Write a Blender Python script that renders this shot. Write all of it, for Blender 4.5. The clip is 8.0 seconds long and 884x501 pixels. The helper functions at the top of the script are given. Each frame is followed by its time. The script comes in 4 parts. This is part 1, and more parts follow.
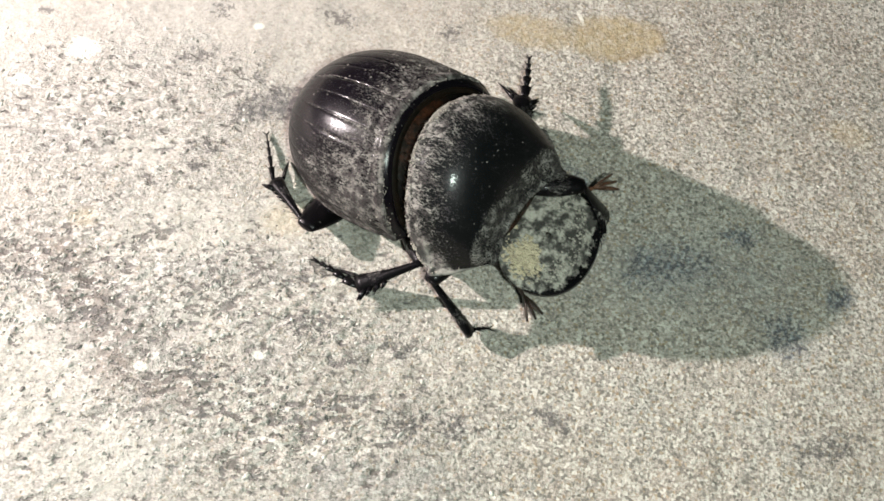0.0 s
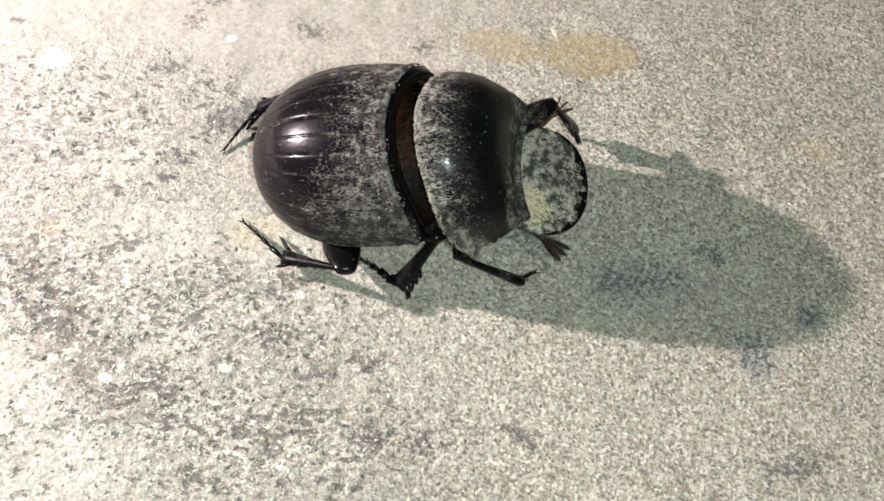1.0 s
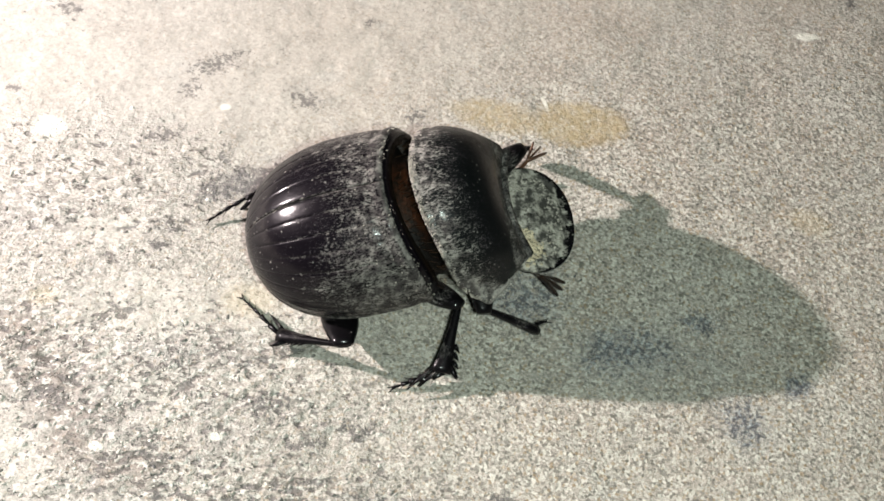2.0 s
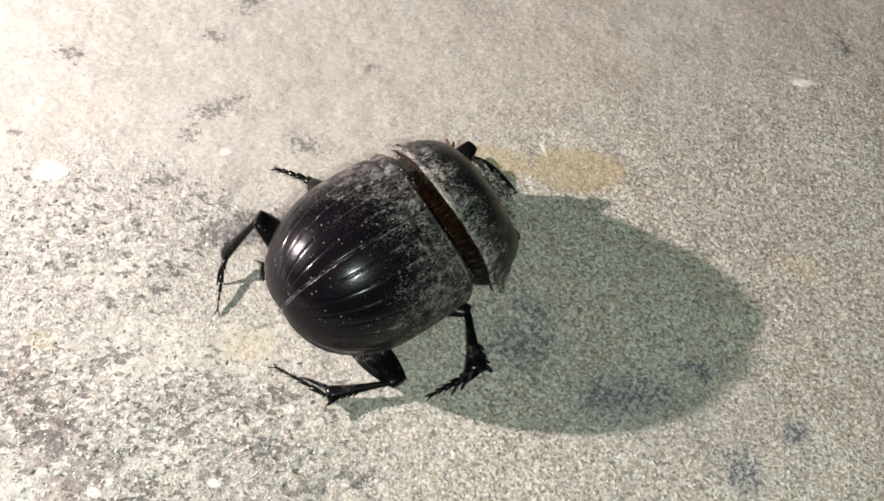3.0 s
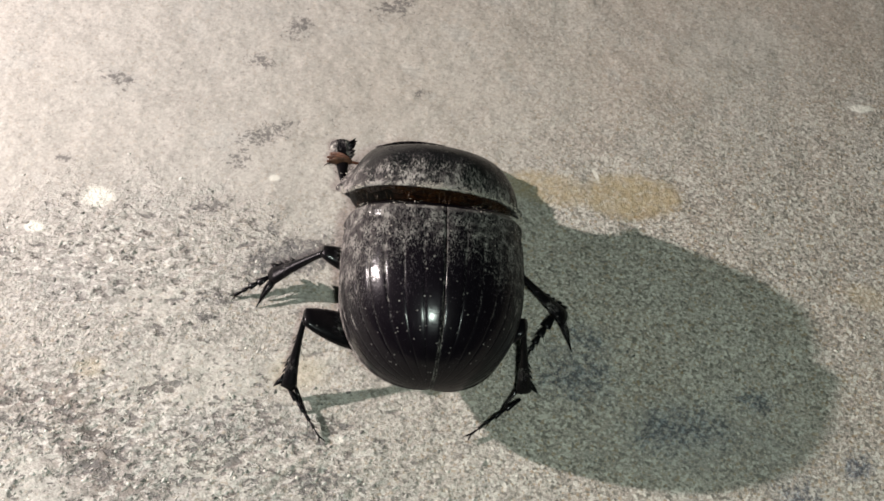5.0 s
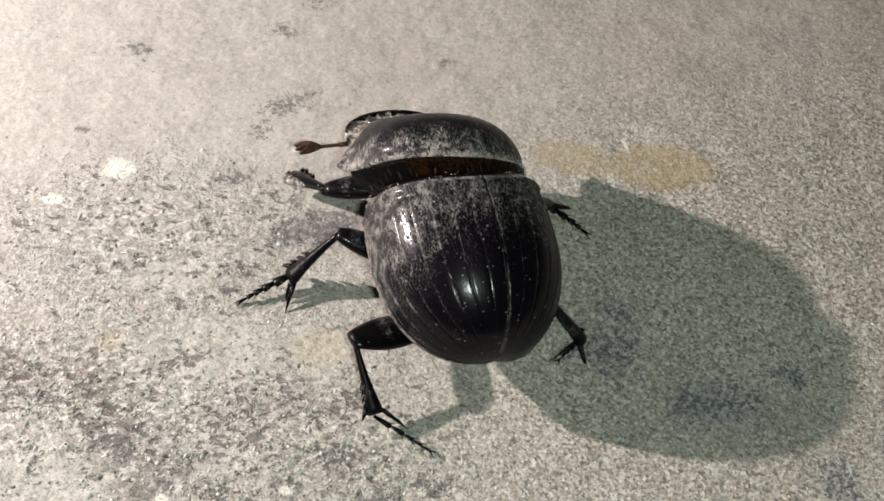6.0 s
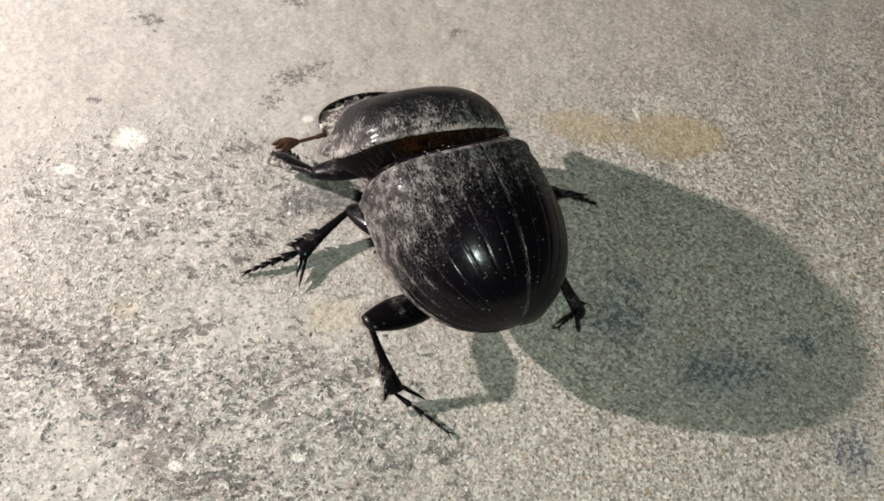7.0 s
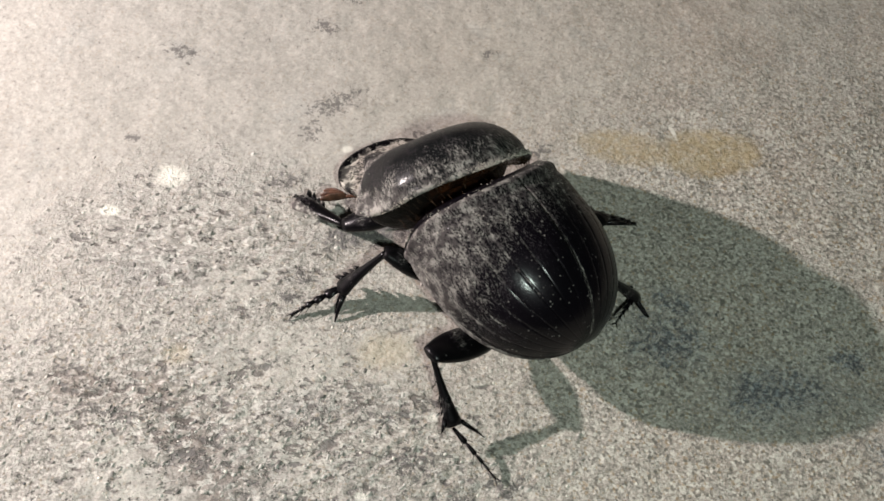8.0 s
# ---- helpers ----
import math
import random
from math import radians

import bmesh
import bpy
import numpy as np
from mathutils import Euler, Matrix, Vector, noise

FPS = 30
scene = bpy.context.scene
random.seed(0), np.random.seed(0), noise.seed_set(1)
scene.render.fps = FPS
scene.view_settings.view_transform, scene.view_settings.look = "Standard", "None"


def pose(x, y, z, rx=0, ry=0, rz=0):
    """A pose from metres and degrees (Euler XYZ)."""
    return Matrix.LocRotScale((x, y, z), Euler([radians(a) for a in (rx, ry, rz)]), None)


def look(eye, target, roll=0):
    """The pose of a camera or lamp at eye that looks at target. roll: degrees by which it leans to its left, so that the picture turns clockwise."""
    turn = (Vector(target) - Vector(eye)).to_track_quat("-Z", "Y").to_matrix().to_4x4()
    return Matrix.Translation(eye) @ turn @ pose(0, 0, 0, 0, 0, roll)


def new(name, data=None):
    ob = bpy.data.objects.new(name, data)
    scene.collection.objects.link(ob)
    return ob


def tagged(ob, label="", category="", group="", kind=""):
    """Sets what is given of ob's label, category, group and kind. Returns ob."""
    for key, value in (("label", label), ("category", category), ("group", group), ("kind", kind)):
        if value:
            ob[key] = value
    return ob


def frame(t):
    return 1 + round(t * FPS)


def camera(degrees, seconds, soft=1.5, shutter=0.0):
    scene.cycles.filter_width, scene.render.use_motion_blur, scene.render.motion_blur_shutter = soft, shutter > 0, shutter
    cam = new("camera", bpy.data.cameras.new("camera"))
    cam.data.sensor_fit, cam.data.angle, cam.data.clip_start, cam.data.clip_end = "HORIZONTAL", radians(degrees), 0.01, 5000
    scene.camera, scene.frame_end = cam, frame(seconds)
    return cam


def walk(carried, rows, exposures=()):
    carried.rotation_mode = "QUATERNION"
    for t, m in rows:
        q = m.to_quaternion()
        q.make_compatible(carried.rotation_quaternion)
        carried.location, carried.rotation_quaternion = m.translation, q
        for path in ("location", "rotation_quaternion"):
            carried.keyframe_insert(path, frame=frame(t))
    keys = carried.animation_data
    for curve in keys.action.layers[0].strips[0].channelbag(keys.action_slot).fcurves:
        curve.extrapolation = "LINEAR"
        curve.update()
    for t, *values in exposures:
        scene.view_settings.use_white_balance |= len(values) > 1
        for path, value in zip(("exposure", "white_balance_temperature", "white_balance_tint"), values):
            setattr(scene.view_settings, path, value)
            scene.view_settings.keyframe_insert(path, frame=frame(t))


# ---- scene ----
cam = camera(36, 8.0, soft=1.6)
walk(cam, [
    (0, look((0.00117, -0.08240, 0.12642), (0.00282, -0.00745, -0.00351), 8.43)),
    (0.3, look((0.00206, -0.08241, 0.12620), (0.00375, -0.00739, -0.00357), 8.38)),
    (0.5, look((0.00232, -0.08251, 0.12620), (0.00391, -0.00723, -0.00354), 8.30)),
    (0.8, look((0.00269, -0.08252, 0.12574), (0.00472, -0.00645, -0.00335), 8.88)),
    (1, look((0.00331, -0.08236, 0.12583), (0.00590, -0.00548, -0.00294), 9.49)),
    (1.2, look((0.00321, -0.08203, 0.12638), (0.00587, -0.00369, -0.00172), 9.66)),
    (1.5, look((0.00321, -0.08164, 0.12658), (0.00553, -0.00219, -0.00063), 9.48)),
    (1.7, look((0.00321, -0.08177, 0.12675), (0.00568, -0.00119, 0.00024), 9.60)),
    (2.8, look((0.00211, -0.08077, 0.12873), (0.00515, 0.00401, 0.00476), 9.87)),
    (3, look((0.00248, -0.08067, 0.12852), (0.00521, 0.00442, 0.00502), 9.84)),
    (3.2, look((0.00226, -0.08029, 0.12892), (0.00465, 0.00566, 0.00530), 9.64)),
    (3.3, look((0.00198, -0.08015, 0.12900), (0.00437, 0.00631, 0.00546), 9.69)),
    (3.5, look((0.00180, -0.07875, 0.12837), (0.00153, 0.00835, 0.00625), 8.27)),
    (3.8, look((0.00178, -0.07875, 0.12827), (0.00153, 0.00846, 0.00606), 8.29)),
    (4, look((0.00143, -0.07870, 0.12796), (0.00014, 0.00910, 0.00635), 7.81)),
    (4.2, look((0.00148, -0.07857, 0.12814), (0.00026, 0.00906, 0.00632), 7.87)),
    (5.3, look((0.00088, -0.07967, 0.12501), (-0.00185, 0.00714, 0.00235), 7.01)),
    (5.5, look((0.00063, -0.07949, 0.12418), (-0.00262, 0.00626, 0.00115), 6.68)),
    (5.7, look((0.00038, -0.07877, 0.12354), (-0.00330, 0.00654, 0.00060), 6.49)),
    (6, look((0.00087, -0.07854, 0.12292), (-0.00330, 0.00667, -0.00046), 6.09)),
    (6.3, look((0.00071, -0.07856, 0.12290), (-0.00359, 0.00629, -0.00083), 6.01)),
    (6.5, look((0.00084, -0.07884, 0.12252), (-0.00383, 0.00604, -0.00108), 5.75)),
    (6.8, look((0.00098, -0.07943, 0.12237), (-0.00397, 0.00425, -0.00193), 5.62)),
    (7, look((0.00113, -0.07935, 0.12274), (-0.00399, 0.00355, -0.00217), 5.37)),
    (7.2, look((0.00015, -0.07896, 0.12363), (-0.00462, 0.00243, -0.00223), 5.36)),
    (7.3, look((0.00026, -0.07888, 0.12403), (-0.00455, 0.00206, -0.00214), 5.14)),
    (7.5, look((-0.00153, -0.07772, 0.12550), (-0.00599, 0.00301, -0.00084), 4.97)),
    (7.6, look((-0.00267, -0.07676, 0.12619), (-0.00656, 0.00388, -0.00037), 5.11)),
    (7.8, look((-0.00632, -0.07527, 0.12760), (-0.00945, 0.00487, 0.00013), 4.83)),
    (8, look((-0.00723, -0.07397, 0.12753), (-0.00944, 0.00512, 0.00009), 4.97)),
], exposures=[(0, 0.28), (1.2, 0.33), (1.6, 0.34), (3, 0.23), (3.3, 0.21), (3.5, 0.05), (3.8, 0.01), (4.2, -0.11), (5.5, -0.23), (7, -0.22), (7.5, -0.21), (8, -0.37)])

MM = 0.001
MIDDLE = 8.5  # millimetres: height of the body's middle over the beetle's base

# ---- light: a torch low beside the beetle, a phone's small light by the lens, a dark night round about ----
world = bpy.data.worlds.new("night")
world.use_nodes = True
scene.world = world
world.node_tree.nodes["Background"].inputs[0].default_value = (0.55, 0.75, 0.7, 1)
world.node_tree.nodes["Background"].inputs[1].default_value = 0.015


def point_lamp(name, place, watts, radius, colour):
    data = bpy.data.lights.new(name, "POINT")
    data.energy, data.shadow_soft_size, data.color = watts, radius, colour
    ob = new(name, data)
    ob.location = place
    return ob


point_lamp("torch_light", (-0.1676, 0.0128, 0.0878), 3.16, 0.0022, (1.0, 0.897, 0.872))
point_lamp("phone_light", (0.014, -0.092, 0.140), 0.74, 0.005, (0.84, 1.0, 0.90))
scene.view_settings.exposure = 0.0


# ---- materials ----
class Nodes:
    """A short way to write node materials."""

    def __init__(self, name):
        self.mat = bpy.data.materials.new(name)
        self.mat.use_nodes = True
        self.tree = self.mat.node_tree
        self.bsdf = self.tree.nodes["Principled BSDF"]
        coord = self.tree.nodes.new("ShaderNodeTexCoord")
        self.place = coord.outputs["Object"]

    def put(self, socket, value):
        if isinstance(value, bpy.types.NodeSocket):
            self.tree.links.new(value, socket)
        elif isinstance(value, tuple) and len(value) == 3 and socket.type == "RGBA":
            socket.default_value = (*value, 1)
        else:
            socket.default_value = value

    def set(self, **values):
        for key, value in values.items():
            self.put(self.bsdf.inputs[key.replace("_", " ")], value)

    def noise(self, scale, detail=4.0, rough=0.6, vector=None, distortion=0.0):
        n = self.tree.nodes.new("ShaderNodeTexNoise")
        self.put(n.inputs["Vector"], self.place if vector is None else vector)
        n.inputs["Scale"].default_value, n.inputs["Detail"].default_value = scale, detail
        n.inputs["Roughness"].default_value, n.inputs["Distortion"].default_value = rough, distortion
        return n.outputs["Fac"]

    def cells(self, scale, vector=None, feature="F1"):
        n = self.tree.nodes.new("ShaderNodeTexVoronoi")
        n.feature = feature
        self.put(n.inputs["Vector"], self.place if vector is None else vector)
        n.inputs["Scale"].default_value = scale
        return n.outputs

    def ramp(self, value, low, high, to_low=0.0, to_high=1.0):
        n = self.tree.nodes.new("ShaderNodeMapRange")
        n.interpolation_type = "SMOOTHSTEP"
        for k, x in enumerate((value, low, high, to_low, to_high)):
            self.put(n.inputs[k], x)
        return n.outputs[0]

    def math(self, op, a, b=0.0):
        n = self.tree.nodes.new("ShaderNodeMath")
        n.operation = op
        self.put(n.inputs[0], a)
        self.put(n.inputs[1], b)
        return n.outputs[0]

    def mix(self, fac, a, b, blend="MIX"):
        n = self.tree.nodes.new("ShaderNodeMix")
        n.data_type, n.blend_type = "RGBA", blend
        self.put(n.inputs[0], fac)
        self.put(n.inputs[6], a)
        self.put(n.inputs[7], b)
        return n.outputs[2]

    def axis(self, k):
        n = self.tree.nodes.new("ShaderNodeSeparateXYZ")
        self.put(n.inputs[0], self.place)
        return n.outputs[k]

    def island(self):
        return self.tree.nodes.new("ShaderNodeNewGeometry").outputs["Random Per Island"]

    def spot(self, x, y, rx, ry, turn, wobble, soft=0.3, after=None):
        """A blotch of its own shape: 1 inside, 0 outside; millimetres and degrees. after: one that is worked out before it."""
        place = self.place
        if after is not None:
            n = self.tree.nodes.new("ShaderNodeVectorMath")
            n.operation = "MULTIPLY_ADD"
            self.put(n.inputs[0], after)
            n.inputs[1].default_value = (1e-9, 1e-9, 1e-9)
            self.put(n.inputs[2], self.place)
            place = n.outputs[0]
        m = self.tree.nodes.new("ShaderNodeMapping")
        m.vector_type = "TEXTURE"
        self.put(m.inputs["Vector"], place)
        m.inputs["Location"].default_value = (x * MM, y * MM, 0)
        m.inputs["Rotation"].default_value = (0, 0, radians(turn))
        m.inputs["Scale"].default_value = (rx * MM, ry * MM, 1)
        n = self.tree.nodes.new("ShaderNodeVectorMath")
        n.operation = "LENGTH"
        self.put(n.inputs[0], m.outputs[0])
        far = self.math("ADD", n.outputs["Value"], wobble)
        return self.ramp(far, 1.0 + soft, 1.0 - soft)

    def bump(self, height, distance, strength=1.0, base=None):
        n = self.tree.nodes.new("ShaderNodeBump")
        n.inputs["Strength"].default_value, n.inputs["Distance"].default_value = strength, distance
        self.put(n.inputs["Height"], height)
        if base is not None:
            self.put(n.inputs["Normal"], base)
        return n.outputs[0]


FAR_SMUDGES = ((0.7, 20.1, 1.3, 1.3, 9), (-12.1, 48.3, 2.9, 1.6, 25), (-23.5, 41.9, 1.4, 2.3, -15), (-26.9, 35.4, 1.8, 1.1, -2), (-6.7, 34.0, 1.1, 0.5, 11),
               (-23.7, 24.0, 3.8, 1.5, 32), (-26.2, 19.3, 1.2, 2.2, 5), (-28.0, 12.2, 2.9, 1.0, 21), (-12.5, 20.2, 2.3, 1.2, -8), (-43.5, 29.1, 2.2, 1.3, -14),
               (-46.4, 15.9, 0.9, 0.8, 10), (54.8, 49.6, 1.2, 3.0, 11), (-17.4, 6.9, 6.0, 2.5, 23))
LIT_SMUDGES = ((-24.5, -0.2, 2.2, 1.1, 9), (-25.2, -2.9, 1.3, 1.0, 44), (-0.9, -21.5, 3.2, 1.4, 1), (-19.6, 5.9, 3.4, 2.2, 20), (-15.6, 7.9, 3.4, 2.0, 25), (-17.5, 6.9, 3.4, 1.8, 25), (-10.4, -20.3, 3.5, 1.8, 8),
               (1.3, -30.0, 2.7, 2.0, 8), (5.8, -29.4, 1.8, 1.4, 8), (16.2, -27.4, 2.7, 1.1, -25), (43.8, -27.0, 3.6, 1.9, 18), (-5.8, -23.8, 2.3, 1.0, 8))
# grime where the beetle's shadow falls; the shadow's bluish tint is painted into it
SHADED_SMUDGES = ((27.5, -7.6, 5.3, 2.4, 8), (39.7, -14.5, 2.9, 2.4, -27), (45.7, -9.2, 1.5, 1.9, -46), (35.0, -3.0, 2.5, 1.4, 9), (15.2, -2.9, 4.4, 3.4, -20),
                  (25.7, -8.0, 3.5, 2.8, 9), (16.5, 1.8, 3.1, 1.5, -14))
CLUMPS = ((-15.1, -30.1, 6.8, 3.2, -8), (-13.9, -36.8, 3.8, 2.3, 8), (-21.4, -26.7, 5.0, 2.5, 19), (-32.2, -22.1, 3.7, 2.4, -24), (-37.6, -16.6, 2.6, 1.8, -33),
          (-25.3, -29.7, 3.9, 1.5, 19), (-11.2, -15.4, 3.0, 1.7, 8), (-6.2, -28.9, 3.4, 3.0, 8), (-32.5, -19.8, 2.6, 3.6, -12), (-18.1, -14.1, 3.4, 2.2, 21),
          (-10.1, -13.4, 2.0, 2.9, -24), (-28.5, -12.5, 4.1, 1.3, 45), (-43.5, -15.8, 4.2, 1.9, -7), (-21.5, -19.9, 5.1, 2.5, -2), (-40.3, -18.6, 4.0, 1.9, -2),
          (-20.0, 10.0, 4.5, 2.0, 10))
GREY_PATCHES = ((-28.5, -23.2, 6.5, 3.7, -14), (-5.1, -36.3, 3.3, 2.3, 8), (0.9, -35.7, 6.1, 2.0, 8), (-13.7, -14.4, 3.5, 2.0, 8), (-13.5, -24.5, 2.7, 1.8, 9),
                (-40.0, -1.0, 5.5, 3.2, -2), (-22.0, -15.4, 3.4, 1.9, 10), (31.3, -9.2, 11.8, 4.1, 8), (25.8, -8.0, 4.3, 3.7, 9))
BROWN_PATCHES = ((-36.7, -15.7, 3.9, 2.1, -34), (-32.1, -21.1, 3.5, 2.6, -42), (-28.5, -27.0, 3.1, 2.2, -51), (-23.1, -29.4, 3.4, 1.6, -3), (-43.5, -15.8, 4.7, 1.5, -7),
                 (-33.3, -20.0, 3.0, 3.5, -22), (-29.1, -24.0, 4.5, 1.6, -1), (-46.3, -16.3, 1.7, 2.0, 10))
WORN_STRETCHES = ((-31, -19, 22, 12, 10), (-12, -31, 17, 8, -10), (-36, 2, 13, 8, 10), (-12, -18, 10, 6, -20), (-44, -38, 20, 15, 0))
BARE_PATCHES = ((-36.2, -31.2, 4.9, 9.4, 8), (-27.5, -37.5, 4.8, 3.4, 8), (-22.5, -21.1, 2.9, 2.6, 8), (-31.2, -1.7, 3.6, 1.5, 10), (-24.7, -10.5, 7.2, 3.5, 9),
                (-14.0, -8.0, 3.5, 2.7, 10))
PALE_MARKS = ((-40.8, 11.0, 1.9, 1.4, 9), (-46.6, 5.6, 1.1, 0.8, 9), (-14.4, -24.3, 0.7, 0.5, 8), (-8.4, -15.0, 0.5, 0.4, 10), (48.9, 42.3, 1.4, 0.7, 11),
              (-21.7, 17.4, 0.6, 0.5, 10), (-25.9, -27.2, 0.9, 0.5, -13), (15.9, 25.2, 0.25, 0.9, 25))


def concrete():
    m = Nodes("weathered_concrete")

    def blotches(spots, wobble, soft):
        best = None
        for spot in spots:
            k = m.spot(*spot, wobble, soft, best)
            best = k if best is None else m.math("MAXIMUM", best, k)
        return best

    def swing(noise, amount):
        return m.math("MULTIPLY", m.math("SUBTRACT", noise, 0.5), amount)

    fine = m.noise(3000, 3, 0.75)
    mid = m.noise(420, 5, 0.7)
    big = m.noise(45, 4, 0.6)
    cloud = m.noise(120, 5, 0.68)
    drift = m.noise(260, 5, 0.72)
    clump = m.noise(900, 5, 0.72)
    ragged = m.math("ADD", swing(drift, 1.9), swing(clump, 1.5))
    wavy = swing(m.noise(420, 5, 0.7), 0.75)
    # beige cement, mottled
    base = m.mix(m.ramp(big, 0.3, 0.7), (0.395, 0.358, 0.315), (0.455, 0.42, 0.378))
    base = m.mix(m.ramp(mid, 0.35, 0.68, 0.0, 0.5), base, (0.335, 0.305, 0.275))
    base = m.mix(m.ramp(cloud, 0.50, 0.68, 0.0, 0.47), base, (0.25, 0.228, 0.20))
    base = m.mix(m.ramp(cloud, 0.48, 0.32, 0.0, 0.40), base, (0.53, 0.495, 0.445))
    warm = m.math("MULTIPLY", m.ramp(m.axis(0), -0.012, 0.034, 0.25, 1.0), m.ramp(m.noise(75, 4, 0.6), 0.36, 0.62, 0.1, 0.55))
    base = m.mix(warm, base, (0.37, 0.295, 0.245))
    cool = m.ramp(m.noise(150, 4, 0.7), 0.52, 0.66, 0.0, 0.4)
    base = m.mix(cool, base, (0.37, 0.365, 0.345))
    base = m.mix(m.ramp(m.axis(0), -0.004, -0.034, 0.0, 0.45), base, m.mix(m.ramp(mid, 0.35, 0.65), (0.435, 0.42, 0.40), (0.335, 0.325, 0.31)))
    fleck = m.noise(1250, 4, 0.78)
    base = m.mix(m.ramp(fleck, 0.53, 0.68, 0.0, m.ramp(m.axis(0), -0.01, 0.02, 0.42, 0.26)), base, (0.19, 0.178, 0.168))
    base = m.mix(m.ramp(fleck, 0.46, 0.33, 0.0, 0.34), base, (0.57, 0.545, 0.50))
    # the far part is smoother and cleaner
    far = m.math("SUBTRACT", m.axis(1), m.math("MULTIPLY", m.axis(0), 0.5))
    smooth = m.math("MULTIPLY", m.ramp(far, 0.003, 0.036, 1.0, 0.36), m.ramp(m.axis(0), -0.010, 0.014, 0.84, 1.48))
    base = m.mix(m.math("MULTIPLY", smooth, m.ramp(fine, 0.48, 0.62, 0.0, 0.46)), base, (0.13, 0.122, 0.108))
    base = m.mix(m.math("MULTIPLY", smooth, m.ramp(fine, 0.47, 0.35, 0.0, 0.43)), base, (0.60, 0.57, 0.51))
    sandy = m.tree.nodes.new("ShaderNodeSeparateColor")
    m.put(sandy.inputs[0], m.cells(3400)["Color"])
    base = m.mix(m.math("MULTIPLY", smooth, m.ramp(sandy.outputs[0], 0.60, 1.0, 0.0, 0.58)), base, (0.125, 0.115, 0.10))
    base = m.mix(m.math("MULTIPLY", smooth, m.ramp(sandy.outputs[1], 0.66, 1.0, 0.0, 0.52)), base, (0.64, 0.605, 0.545))
    base = m.mix(m.math("MULTIPLY", smooth, m.ramp(sandy.outputs[2], 0.88, 0.96, 0.0, 0.40)), base, (0.30, 0.21, 0.12))
    # bare, pale patches and worn stretches between them
    bare = blotches(BARE_PATCHES, ragged, 0.6)
    base = m.mix(m.math("MULTIPLY", bare, 0.30), base, (0.50, 0.475, 0.43))
    worn = m.math("MULTIPLY", blotches(WORN_STRETCHES, ragged, 0.95), m.math("SUBTRACT", 1.0, m.math("MULTIPLY", bare, 0.6)))
    grey = blotches(GREY_PATCHES, ragged, 0.7)
    base = m.mix(m.math("MULTIPLY", grey, m.ramp(drift, 0.35, 0.6, 0.1, 0.36)), base, (0.215, 0.21, 0.212))
    brown = blotches(BROWN_PATCHES, ragged, 0.7)
    base = m.mix(m.math("MULTIPLY", brown, m.ramp(clump, 0.36, 0.6, 0.2, 0.78)), base, (0.19, 0.155, 0.135))
    slant = m.tree.nodes.new("ShaderNodeMapping")
    m.put(slant.inputs["Vector"], m.place)
    slant.inputs["Rotation"].default_value = (0, 0, radians(-28))
    slant.inputs["Scale"].default_value = (0.6, 1.0, 1.0)
    crumb = m.noise(1350, 3, 0.65, slant.outputs[0])
    ridge = m.noise(620, 4, 0.7, slant.outputs[0])
    dirty = m.math("ADD", m.math("MULTIPLY", blotches(CLUMPS, ragged, 0.8), 0.066), m.math("MULTIPLY", worn, 0.018))
    relief = m.math("ADD", m.math("MULTIPLY", crumb, 0.5), m.math("MULTIPLY", ridge, 0.5))
    pits = m.math("MULTIPLY", m.ramp(m.math("SUBTRACT", relief, dirty), 0.44, 0.37), m.ramp(worn, 0.0, 0.3))
    flakes = m.math("MULTIPLY", worn, m.ramp(m.noise(1450, 3, 0.6, slant.outputs[0]), 0.54, 0.605, 0.0, 0.60))
    base = m.mix(m.math("MULTIPLY", worn, m.ramp(crumb, 0.54, 0.37, 0.0, 0.66)), base, (0.15, 0.132, 0.122))
    base = m.mix(flakes, base, (0.65, 0.625, 0.585))
    base = m.mix(m.math("MULTIPLY", pits, 0.72), base, m.mix(m.ramp(mid, 0.4, 0.6), (0.085, 0.073, 0.066), (0.12, 0.112, 0.112)))
    # grime: ragged dark smudges that thin out towards their edges
    grime = m.noise(1250, 5, 0.84)
    lit = m.math("MAXIMUM", blotches(FAR_SMUDGES, ragged, 0.85), blotches(LIT_SMUDGES, ragged, 0.85))
    # real smudges, but their bluish darks and flecks stand for the shadow's tint
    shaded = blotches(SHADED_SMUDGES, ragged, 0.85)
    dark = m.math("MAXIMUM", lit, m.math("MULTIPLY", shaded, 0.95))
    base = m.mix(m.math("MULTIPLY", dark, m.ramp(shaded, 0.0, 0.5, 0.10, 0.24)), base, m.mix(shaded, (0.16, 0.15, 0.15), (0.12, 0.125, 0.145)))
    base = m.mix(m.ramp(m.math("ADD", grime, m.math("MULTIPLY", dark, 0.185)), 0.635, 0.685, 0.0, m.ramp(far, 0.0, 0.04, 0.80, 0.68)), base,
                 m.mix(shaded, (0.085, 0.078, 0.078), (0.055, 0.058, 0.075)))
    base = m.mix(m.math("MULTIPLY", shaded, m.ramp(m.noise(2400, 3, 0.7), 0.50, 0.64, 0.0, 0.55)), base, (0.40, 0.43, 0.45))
    feather = m.spot(-17.4, 6.9, 5.0, 1.7, 23, ragged, 0.7)
    base = m.mix(m.math("MULTIPLY", feather, m.ramp(m.noise(1900, 4, 0.8), 0.36, 0.60, 0.15, 0.75)), base, (0.115, 0.108, 0.11))
    # tan stain and yellowish spots
    right = m.spot(20.2, 22.6, 6.0, 3.3, 8, wavy, 0.26)
    left = m.spot(10.6, 22.0, 5.4, 2.3, -4, wavy, 0.35)
    tan = m.math("MAXIMUM", right, m.math("MULTIPLY", left, 0.85))
